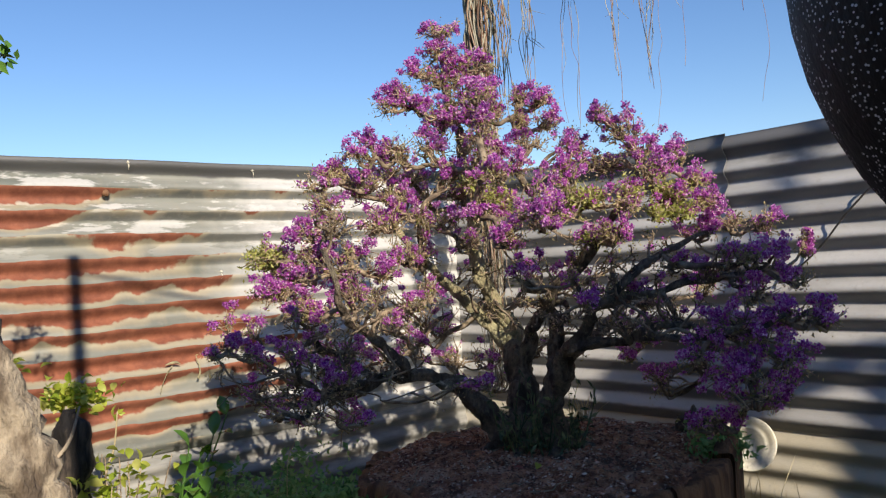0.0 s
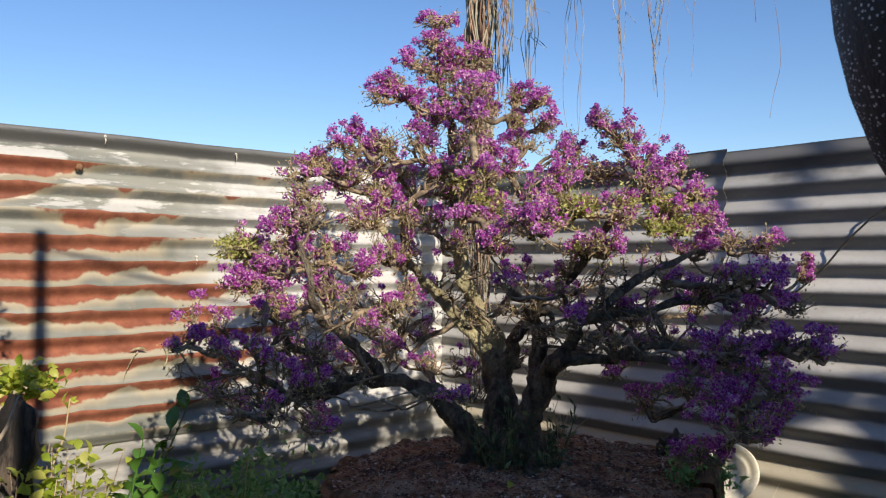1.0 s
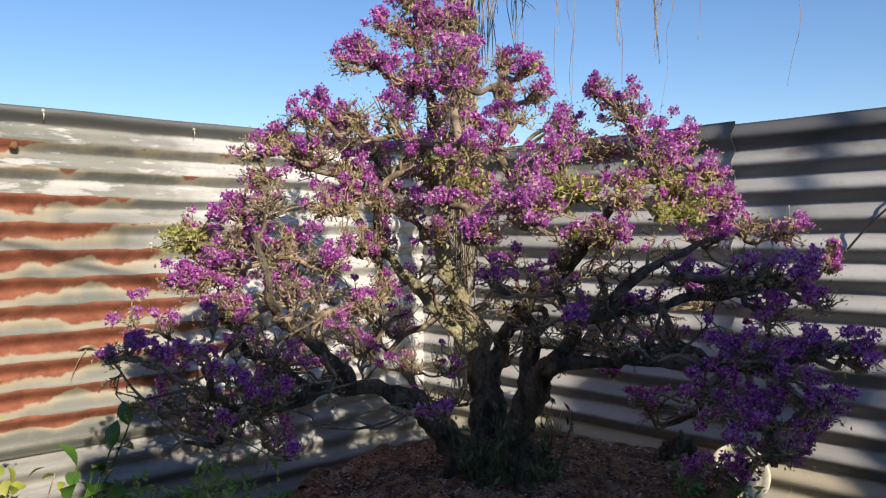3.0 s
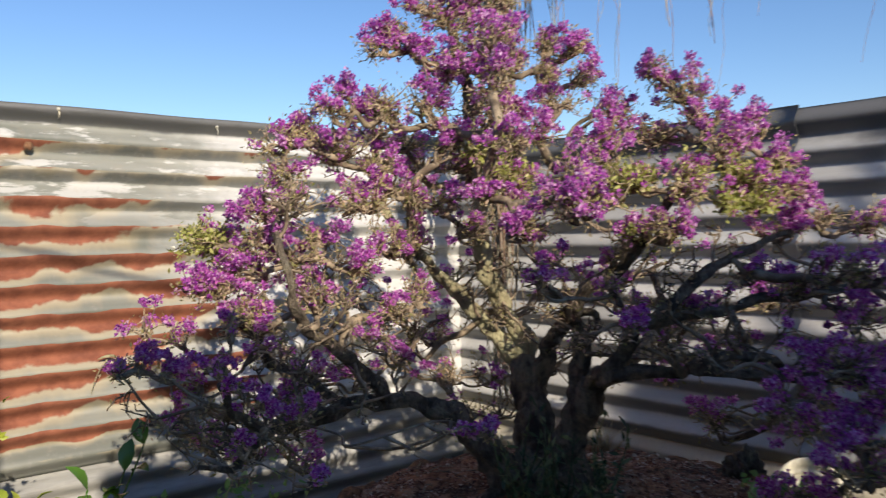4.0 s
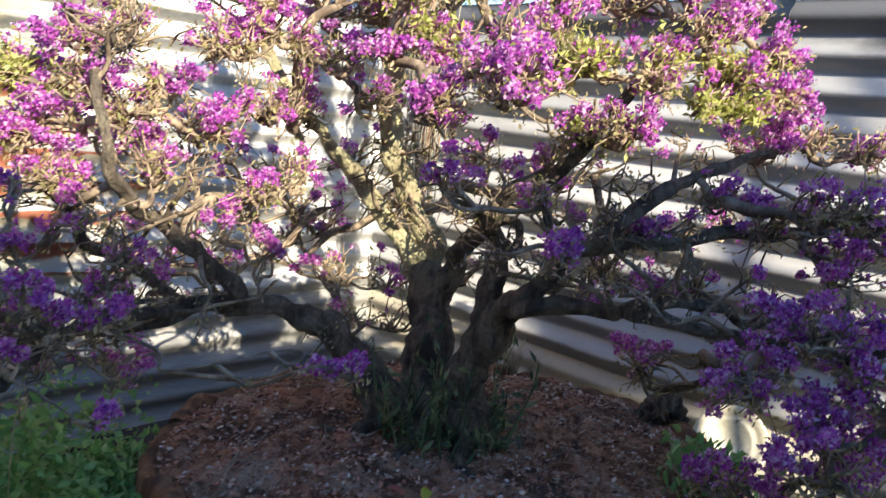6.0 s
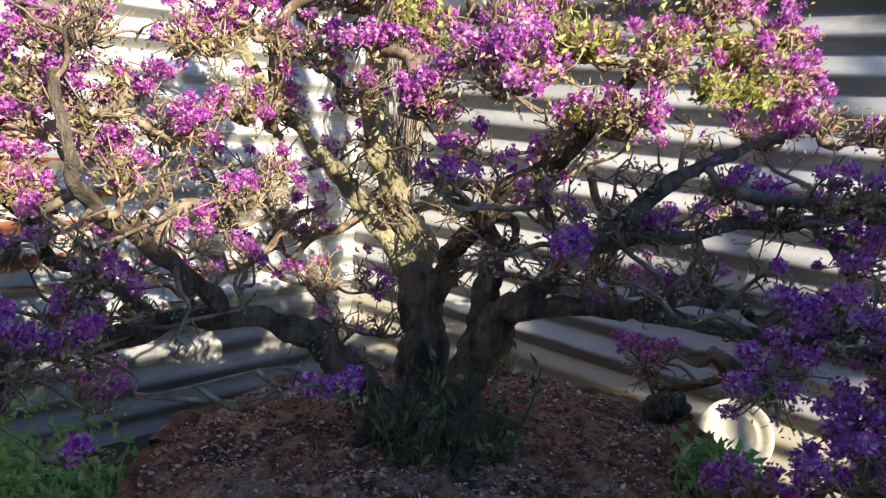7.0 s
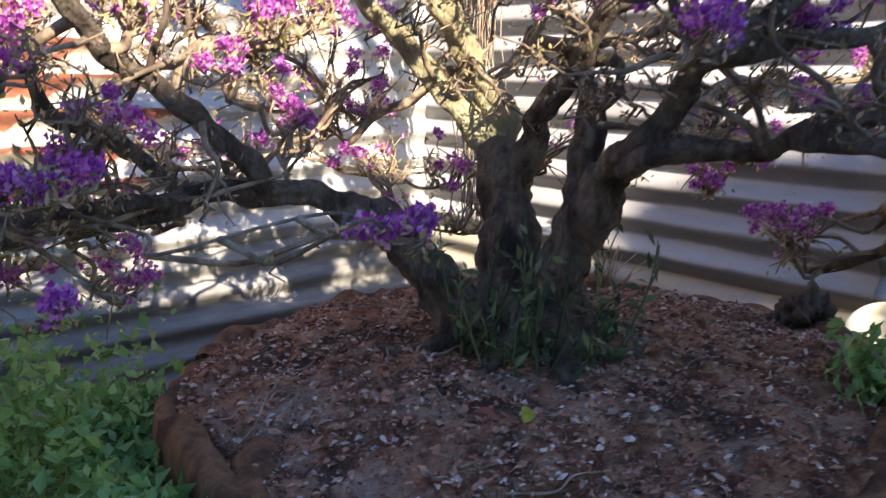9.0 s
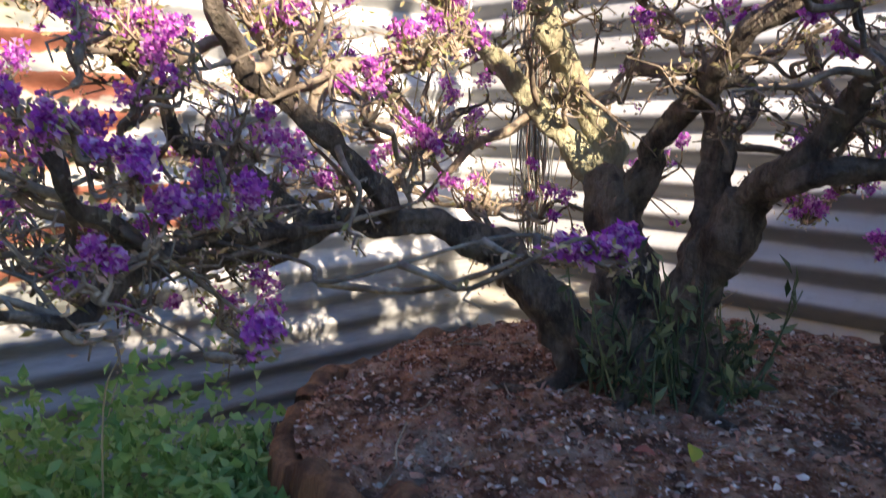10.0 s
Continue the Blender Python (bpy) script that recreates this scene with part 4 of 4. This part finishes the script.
        q = Vector((0.605 + (0.05 + 0.07 * rng.random()) * math.cos(a), 1.405 + (0.04 + 0.06 * rng.random()) * math.sin(a), 0.0))
        q.z = soil_height(q.x, q.y) - 0.004
        e = q + Vector((*(rng.normal(size=2) * 0.030), 0.03 + 0.16 * rng.random() ** 1.8))
        way = smooth_path([q, q.lerp(e, 0.5) + Vector((*(rng.normal(size=2) * 0.012), 0)), e], 5)
        m.tube(way, taper(len(way), 0.0019, 0.0008), 4)
        m.leaves([tuple(p + Vector(rng.normal(size=3) * 0.004)) for p in way[2:]], 0.023, 0.30, 1.0, 0.35)
    tagged(m.part("sucker_growth", M_SUCKER, tree, "grey-green shoots at the foot of the trunk"), kind="stuff")


# ---- dry roots, wires and leaves overhead ----
def build_roots():
    bough = Mesh()
    for way, r0, r1 in (([(4.5, 0.9, -0.1), (4.48, 0.92, 1.2), (4.3, 0.95, 2.35), (3.0, 1.15, 2.62), (1.9, 1.5, 2.58), (1.25, 1.75, 2.48), (1.2, 2.3, 2.45)], 0.14, 0.03),
                        ([(1.9, 1.5, 2.58), (1.15, 1.0, 2.50), (1.0, 0.4, 2.5), (0.3, -0.3, 2.6), (0.0, -1.9, 2.6)], 0.05, 0.035)):
        path = smooth_path(way, 8)
        bough.tube(path, taper(len(path), r0, r1), 10, 0.3, 8)
    tagged(bough.part("overhanging_bough", M_BARK), "bare grey bough arching over the yard", "bough")
    def hang(top, end, r0, r1, sway, kinks=9, sides=5):
        """One dry root from top to end that wavers on its way."""
        top, end = Vector(top), Vector(end)
        pts, off = [], Vector((0, 0, 0))
        for k in range(kinks + 1):
            t = k / kinks
            if 0 < k < kinks:
                off = off * 0.8 + Vector((rng.normal() * sway, rng.normal() * sway, 0))
            pts.append(top.lerp(end, t) + off * math.sin(math.pi * t) ** 0.5 + Vector((0, 0, rng.normal() * 0.01 * (0 < k < kinks))))
        p = smooth_path(pts, 3)
        m = Mesh()
        m.tube(p, taper(len(p), r0, r1), sides, 0.35, 40)
        return m, p

    bundle = thing("root_bundle", "thick bundle of dry brown hanging aerial roots", "roots")
    for i in range(88):
        a, q = rng.random() * 2 * math.pi, 0.044 * math.sqrt(rng.random())
        x, y = 1.170 + q * math.cos(a), 2.150 + q * math.sin(a)
        c, w = rng.random() * 2 * math.pi, 0.030 * math.sqrt(rng.random())
        end = (1.175 + w * math.cos(c), 2.145 + w * math.sin(c), 0.43 + 0.75 * rng.random() ** 3.0)
        m, p = hang((x, y, 2.42), end, 0.0022 + 0.0045 * rng.random() ** 2, 0.0012, 0.014, 16)
        m.part("root", (M_ROOT, M_STRAND, M_DEAD, M_STRAND)[i % 4], bundle)
    m = Mesh()
    p = smooth_path([(1.160, 2.155, 2.43), (1.150, 2.160, 1.9), (1.168, 2.145, 1.7), (1.160, 2.155, 1.5), (1.180, 2.140, 1.25), (1.172, 2.15, 1.1)], 6)
    m.tube(p, taper(len(p), 0.015, 0.007), 8, 0.2, 12)
    m.part("stem", M_DEAD, bundle, "pale smooth stem")
    # end place, strands, spread and thickness of each group
    ends = [(1.19, 2.040, 1.42, 13, 0.022, 0.0027), (1.19, 1.910, 1.40, 9, 0.016, 0.0023), (1.19, 1.750, 1.36, 2, 0.010, 0.0015), (1.19, 1.700, 1.33, 3, 0.008, 0.0016),
            (1.19, 1.530, 1.37, 5, 0.014, 0.0018), (1.195, 1.420, 1.41, 8, 0.010, 0.0019), (1.19, 1.400, 1.26, 1, 0.004, 0.0011), (1.19, 1.290, 1.45, 2, 0.008, 0.0014),
            (1.19, 1.090, 1.56, 2, 0.006, 0.0017), (1.19, 1.050, 1.30, 1, 0.006, 0.0011), (1.02, 0.80, 1.50, 2, 0.010, 0.0011)]
    for x, y, z, n, spread, thick in ends:
        g = thing("root_strand", "thin dry aerial roots hanging in the air", "roots", "hanging roots")
        for k in range(n):
            top = (x + rng.normal() * spread * 1.6, y + rng.normal() * spread * 1.6, 2.44)
            end = (x + rng.normal() * spread * 0.6, y + rng.normal() * spread * 0.6, z + abs(rng.normal()) * 0.16 * (k > 0))
            m, p = hang(top, end, thick * (0.7 + 0.7 * rng.random()), thick * 0.45, 0.010, 16)
            for _ in range(2 if n > 4 else 0):
                q = p[int(len(p) * (0.4 + 0.5 * rng.random()))]
                e = q + Vector((rng.normal() * 0.022, rng.normal() * 0.022, -0.01 - 0.05 * rng.random()))
                m.tube([q, q.lerp(e, 0.5) + Vector(rng.normal(size=3) * 0.004), e], [thick * 0.5, thick * 0.4, thick * 0.25], 4)
            m.part("root", M_STRAND if k % 3 else M_ROOT, g)


def build_hanging_planter():
    c, r = Vector((-0.171, 0.009, 1.128)), 0.281
    pot = thing("hanging_planter", "black speckled round-bottomed planter hung on wires", "planter")
    m = Mesh()
    n, rows = 48, 18
    for shell in (1.0, 0.96):
        for k in range(rows + 1):
            t = -0.5 * math.pi + 0.80 * math.pi * k / rows
            for i in range(n):
                a = 2 * math.pi * i / n
                m.v.append((c.x + r * shell * math.cos(t) * math.cos(a), c.y + r * shell * math.cos(t) * math.sin(a), c.z + r * shell * 1.15 * math.sin(t)))
    size = (rows + 1) * n
    for k in range(rows):
        for i in range(n):
            j = (i + 1) % n
            m.f.append((k * n + i, k * n + j, (k + 1) * n + j, (k + 1) * n + i))
            m.f.append((size + k * n + i, size + (k + 1) * n + i, size + (k + 1) * n + j, size + k * n + j))
    for i in range(n):
        j = (i + 1) % n
        m.f.append((rows * n + i, rows * n + j, size + rows * n + j, size + rows * n + i))
    m.part("bowl", M_SPECK, pot)
    for a in (0.4, 2.5, 4.6):
        m = Mesh()
        z = c.z + r * 1.15 * math.sin(0.3 * math.pi) - 0.003
        w = r * 0.98 * math.cos(0.3 * math.pi)
        m.tube([(c.x + w * math.cos(a), c.y + w * math.sin(a), z), (0.12, -0.62, 2.585)], [0.002, 0.002], 5)
        m.part("wire", M_CABLE, pot)


# ---- plants at the fence ----
def build_side_plants():
    old = thing("dead_trunk", "bleached knotty dead tree trunk leaning aside", "trunk")
    dead = Mesh()
    p = smooth_path([(-0.555, 1.425, -0.03), (-0.572, 1.415, 0.33), (-0.615, 1.405, 0.60), (-0.685, 1.425, 0.84), (-0.755, 1.445, 1.09)], 14)
    dead.bark(p, taper(len(p), 0.064, 0.032), taper(len(p), 0.5, 0.2))
    dead.part("stem", M_DEAD, old)
    dead = Mesh()
    dead.tube(smooth_path([(-0.615, 1.405, 0.58), (-0.555, 1.385, 0.64), (-0.525, 1.405, 0.70)], 5), taper(11, 0.0045, 0.0016), 7, 0.3, 20)
    dead.part("branch_stub", M_DEAD, old)
    stub = Mesh()
    p = smooth_path([(-0.455, 1.80, -0.03), (-0.445, 1.80, 0.3), (-0.432, 1.81, 0.60), (-0.428, 1.812, 0.635)], 12)
    stub.bark(p, [w * min(1.0, 0.30 + (0.637 - q.z) * 22) for q, w in zip(p, taper(len(p), 0.040, 0.030))], taper(len(p), 0.8, 0.5))
    st = tagged(stub.part("charred_stump", M_BLACK), "blackened upright stump with sprouting leaves", "stump")
    m = Mesh()
    m.foliage([tuple(np.array((-0.388, 1.90, 0.650)) + rng.normal(size=3) * (0.032, 0.030, 0.016)) for _ in range(190)], 0.025, 0.016)
    tagged(m.part("foliage", M_FRESH, st, "bright yellow-green leaves"), kind="stuff")
    m = Mesh()
    m.foliage([tuple(np.array((-0.545, 1.80, 0.745)) + rng.normal(size=3) * (0.03, 0.03, 0.012)) for _ in range(16)], 0.026, 0.014)
    tagged(m.part("foliage", M_FRESH, st), kind="stuff")
    g = thing("shrub", "low shrub with bright yellow-green leaves", "shrub")
    m, t = Mesh(), Mesh()
    for k in range(34):
        q = Vector((-0.385 + rng.normal() * 0.03, 1.80 + rng.normal() * 0.04, 0))
        e = q + Vector((rng.normal() * 0.06, rng.normal() * 0.05, 0.38 + 0.15 * rng.random()))
        t.tube(smooth_path([q, q.lerp(e, 0.5) + Vector(rng.normal(size=3) * 0.015), e], 4), taper(9, 0.003, 0.0012), 4)
        m.foliage([tuple(q.lerp(e, s) + Vector(rng.normal(size=3) * 0.016)) for s in np.linspace(0.66, 1, 15)], 0.028, 0.018)
    t.part("stem", M_TWIG, g)
    tagged(m.part("foliage", M_FRESH, g), kind="stuff")
    g = thing("sprig", "bare thin twig ending in one yellow leaf", "twig")
    m = Mesh()
    m.tube(smooth_path([(-0.33, 1.95, 0.0), (-0.335, 1.945, 0.3), (-0.32, 1.94, 0.46), (-0.30, 1.935, 0.52), (-0.29, 1.93, 0.605)], 5), taper(21, 0.004, 0.0016), 5)
    m.part("stem", M_STRAW, g)
    m = Mesh()
    m.leaves([(-0.29, 1.932, 0.60)] * 4, 0.026, 0.6)
    m.part("leaf", M_FRESH, g)
    lift = Vector((0.016, 0.018, -0.012))
    g = thing("broadleaf_plant", "young plant with glossy dark green leaves", "plant")
    t = Mesh()
    for top, n in (((-0.09, 1.79, 0.585), 8), ((-0.20, 1.76, 0.53), 8), ((-0.16, 1.72, 0.46), 6), ((-0.25, 1.72, 0.42), 6), ((-0.11, 1.79, 0.43), 5), ((-0.29, 1.75, 0.36), 5), ((-0.13, 1.78, 0.545), 6), ((-0.17, 1.77, 0.50), 6), ((-0.22, 1.75, 0.47), 6),
                   ((-0.25, 1.74, 0.40), 6), ((-0.19, 1.74, 0.37), 6), ((-0.14, 1.76, 0.36), 6)):
        e = Vector(top) + lift
        q = Vector((-0.21 + rng.normal() * 0.02, 1.77 + rng.normal() * 0.02, 0))
        path = smooth_path([q, q.lerp(e, 0.6) + Vector((-0.03, 0, 0.03)), e], 8)
        t.tube(path, taper(len(path), 0.0042, 0.0016), 6)
        for k in range(n):
            p = path[len(path) - 1 - 2 * k]
            out = (e - q).normalized() * (1.0 if k == 0 else 0.35) + Vector((*(rng.normal(size=2) * 0.9), 0.1 * rng.normal()))
            m = Mesh()
            m.blade(p, out, (rng.normal() * 0.3, -0.25 + rng.normal() * 0.3, 1), 0.048 + 0.020 * rng.random(), 0.025 + 0.006 * rng.random())
            m.part("leaf", M_GLOSS, g)
    t.part("stem", M_GLOSS, g)
    # leaves of a tree that reach into view
    g = thing("leafy_branch", "twig of dark green leaves against the sky", "branch")
    t, m = Mesh(), Mesh()
    t.tube(smooth_path([(-0.755, 1.445, 1.05), (-0.75, 1.40, 1.24), (-0.69, 1.375, 1.36), (-0.635, 1.375, 1.365)], 5), taper(16, 0.007, 0.002), 5)
    t.tube(smooth_path([(-0.71, 1.385, 1.285), (-0.66, 1.375, 1.285), (-0.62, 1.370, 1.275)], 4), taper(9, 0.004, 0.0015), 5)
    for c in ((-0.630, 1.372, 1.278), (-0.655, 1.375, 1.378), (-0.69, 1.38, 1.370)):
        m.leaves([tuple(np.array(c) + rng.normal(size=3) * 0.014) for _ in range(26)], 0.024, 0.5)
    t.part("twig", M_TWIG, g)
    m.part("foliage", M_GLOSS, g)


def build_weeds():
    m = Mesh()
    c = []
    for _ in range(13000):
        x, y = -0.02 + rng.normal() * 0.17, 1.88 + rng.normal() * 0.20
        q = ((x - POT_C.x) / POT_A) ** 2 + ((y - POT_C.y) / POT_B) ** 2
        if q < 1.09 or y > 2.55:
            continue
        c.append((x, y, 0.02 + 0.50 * rng.random() ** 1.1 * (0.75 + 0.5 * noise.noise(Vector((x * 9, y * 9, 1)))) * math.exp(-((x - 0.10) ** 2 + (y - 1.78) ** 2) * 4)))
    for _ in range(8500):
        x, y = pot_edge(2.45 + 1.7 * rng.random(), 1.065 + 0.15 * rng.random())
        c.append((x, y, (0.375 + 0.06 * noise.noise(Vector((x * 12, y * 12, 2)))) * rng.random() ** 0.6))
    m.leaves(c, 0.021, 0.55, 1.0, 0.25, 0.4)
    tagged(m.part("weeds", M_WEED), "soft green weeds growing beside the planter", "weeds", kind="stuff")
    m, c = Mesh(), []
    for _ in range(2600):
        x, y = 1.26 + rng.normal() * 0.05, 0.98 + rng.normal() * 0.18
        if x < 1.36 and ((x - POT_C.x) / POT_A) ** 2 + ((y - POT_C.y) / POT_B) ** 2 > 1.2:
            c.append((x, y, 0.01 + 0.13 * rng.random() ** 1.5 * (0.6 + 0.8 * abs(noise.noise(Vector((x * 9, y * 9, 4)))))))
    m.leaves(c, 0.022, 0.45, 1.0, 0.4)
    tagged(m.part("low_weeds", M_GLOSS), "low dark weeds along the foot of the fence", "weeds", kind="stuff")
    m = Mesh()
    for _ in range(320):
        a = rng.random() * 2 * math.pi
        x, y = pot_edge(a, 1.10 + 0.35 * rng.random())
        if y > 2.5 or x > 1.33:
            continue
        e = Vector((x, y, 0)) + Vector((*(rng.normal(size=2) * 0.06), 0.12 + 0.22 * rng.random()))
        b = Vector((x, y, 0))
        w = Vector((*(rng.normal(size=2)), 0)).normalized() * 0.0018
        q = b.lerp(e, 0.55) + Vector((*(rng.normal(size=2) * 0.02), 0.03))
        m.add([b - w, b + w, q + w * 0.8, q - w * 0.8, e], [(0, 1, 2, 3), (3, 2, 4)])
    tagged(m.part("dry_grass", M_STRAW, smooth=False), "thin dry grass stalks round the planter", "grass", kind="stuff")
    g = thing("weed_clump", "clump of small green weeds on the planter rim", "weed")
    m = Mesh()
    m.leaves([(x, y, soil_height(x, y) + 0.065 * rng.random()) for x, y in (rng.normal(size=(420, 2)) * (0.042, 0.030) + (0.912, 1.088))], 0.022, 0.55, 1.0, 0.3)
    tagged(m.part("foliage", M_WEED, g), kind="stuff")
    m = Mesh()
    for _ in range(26):
        x, y = rng.normal(size=2) * (0.038, 0.026) + (0.912, 1.088)
        b = Vector((x, y, soil_height(x, y) - 0.004))
        e = b + Vector((rng.normal() * 0.02, rng.normal() * 0.02, 0.03 + 0.05 * rng.random()))
        m.tube([b, b.lerp(e, 0.5), e], [0.0014, 0.0011, 0.0007], 4)
    m.part("stem", M_WEED, g)
    g = thing("straw_tuft", "tuft of dry straw against the soil", "straw")
    m = Mesh()
    for _ in range(26):
        b = Vector((1.06 + rng.normal() * 0.01, 1.66 + rng.normal() * 0.01, 0.375))
        e = b + Vector((*(rng.normal(size=2) * 0.03), 0.05 + 0.04 * rng.random()))
        m.tube([b, b.lerp(e, 0.5) + Vector((0, 0, 0.01)), e], [0.0015, 0.0012, 0.0006], 3)
    m.part("straw", M_STRAW, g)


def build_dish():
    dish = thing("enamel_dish", "round white enamel dish leaning on the iron fence", "dish")
    m = Mesh()
    prof = [(0.0, 0.0), (0.050, 0.0), (0.054, 0.004), (0.058, 0.001), (0.070, 0.002), (0.074, 0.008), (0.086, 0.012), (0.091, 0.013), (0.093, 0.010), (0.092, 0.006), (0.076, 0.001), (0.0, -0.005)]
    n = 56
    for r, h in prof:
        for i in range(n):
            a = 2 * math.pi * i / n
            m.v.append((0.87 * r * math.cos(a), 0.87 * r * math.sin(a), 0.87 * h))
    for k in range(len(prof) - 1):
        for i in range(n):
            j = (i + 1) % n
            m.f.append((k * n + i, k * n + j, (k + 1) * n + j, (k + 1) * n + i))
    ob = m.part("plate", M_WHITE, dish)
    out = Vector((-0.80, -0.55, 0.24)).normalized()
    ob.matrix_local = Matrix.Identity(4)
    dish.matrix_world = Matrix.Translation((1.322, 1.247, 0.314)) @ out.to_track_quat("Z", "Y").to_matrix().to_4x4()


def build_straws():
    """Long pale straws caught in the tree, by the weeds and over the rim."""
    ways = [[(0.600, 1.868, 0.853), (0.584, 1.866, 0.790), (0.563, 1.862, 0.715)],
            [(0.196, 1.57, 0.935), (0.222, 1.60, 0.89), (0.240, 1.61, 0.822)],
            [(0.02, 1.715, 0.0), (0.027, 1.712, 0.41), (0.047, 1.697, 0.507)],
            [(0.02, 1.80, 0.0), (0.05, 1.82, 0.30), (0.09, 1.84, 0.43)],
            [(0.211, 1.748, 0.345), (0.165, 1.66, 0.335), (0.110, 1.52, 0.29), (0.05, 1.38, 0.20), (0.0, 1.30, 0.0)]]
    for w in ways:
        m = Mesh()
        p = smooth_path(w, 7)
        m.tube(p, taper(len(p), 0.0014, 0.0009), 5)
        tagged(m.part("straw", M_STRAW), "single long pale dry straw", "straw", "loose straws")


def build_wall_scraps():
    """Bits that hang on the iron: a bent wire with peeling paint, nail heads with drips."""
    scrap = thing("bent_wire", "bent wire with flaking paint on the fence", "wire")
    m = Mesh()
    p = smooth_path([(0.066, 2.587, 0.530), (0.070, 2.580, 0.565), (0.086, 2.574, 0.605), (0.104, 2.570, 0.632)], 5)
    m.tube(p, taper(len(p), 0.0009, 0.0018), 6, 0.3, 60)
    m.part("wire", M_LICHEN, scrap)
    m = Mesh()
    p = smooth_path([(0.082, 2.575, 0.634), (0.100, 2.571, 0.640), (0.118, 2.569, 0.640), (0.132, 2.568, 0.633)], 5)
    m.tube(p, [0.0008 + 0.0034 * math.sin(math.pi * k / (len(p) - 1)) for k in range(len(p))], 8, 0.5, 70)
    m.part("paint_flake", M_LICHEN, scrap)
    m = Mesh()
    p = smooth_path([(0.195, 2.582, 0.575), (0.200, 2.574, 0.605), (0.190, 2.58, 0.655)], 5)
    m.tube(p, taper(len(p), 0.0035, 0.0012), 6, 0.3, 60)
    tagged(m.part("paint_flake", M_LICHEN), "strip of peeling white paint on the fence", "paint flake")
    for x, z, mat, r in ((0.0, 1.298, M_WHITE, 0.006), (-0.074, 1.197, M_POT, 0.012), (0.44, 1.285, M_WHITE, 0.004), (0.30, 0.93, M_WHITE, 0.005)):
        m = Mesh()
        m.tube([(x, 2.610, z), (x, 2.585, z), (x, 2.578, z - 0.001)], [r * 0.5, r, r * 0.35], 10, 0.2, 40)
        if mat is M_WHITE:
            m.tube([(x, 2.587, z), (x + 0.002, 2.584, z - 0.012), (x + 0.001, 2.586, z - 0.024)], [r * 0.5, r * 0.35, r * 0.15], 6)
        tagged(m.part("nail", mat), "nail head with a drip of paint or rust", "nail", "nails in the fence")


def build_wire():
    m = Mesh()
    p = smooth_path([(1.383, 0.50, 1.27), (1.38, 0.832, 1.065), (1.38, 0.904, 1.01), (1.38, 0.955, 0.958), (1.38, 1.008, 0.897), (1.38, 1.08, 0.834), (1.383, 1.14, 0.79)], 6)
    m.tube(p, [0.0028] * len(p), 6)
    tagged(m.part("wire", M_CABLE), "thin dark wire hanging on the iron fence", "wire")


build_ground()
build_fence()
build_back()
build_planter()
build_roots()
build_hanging_planter()
build_side_plants()
build_dish()
build_wire()
build_straws()
build_wall_scraps()
build_weeds()
build_mulch()
build_flakes()
build_litter()
build_tree()
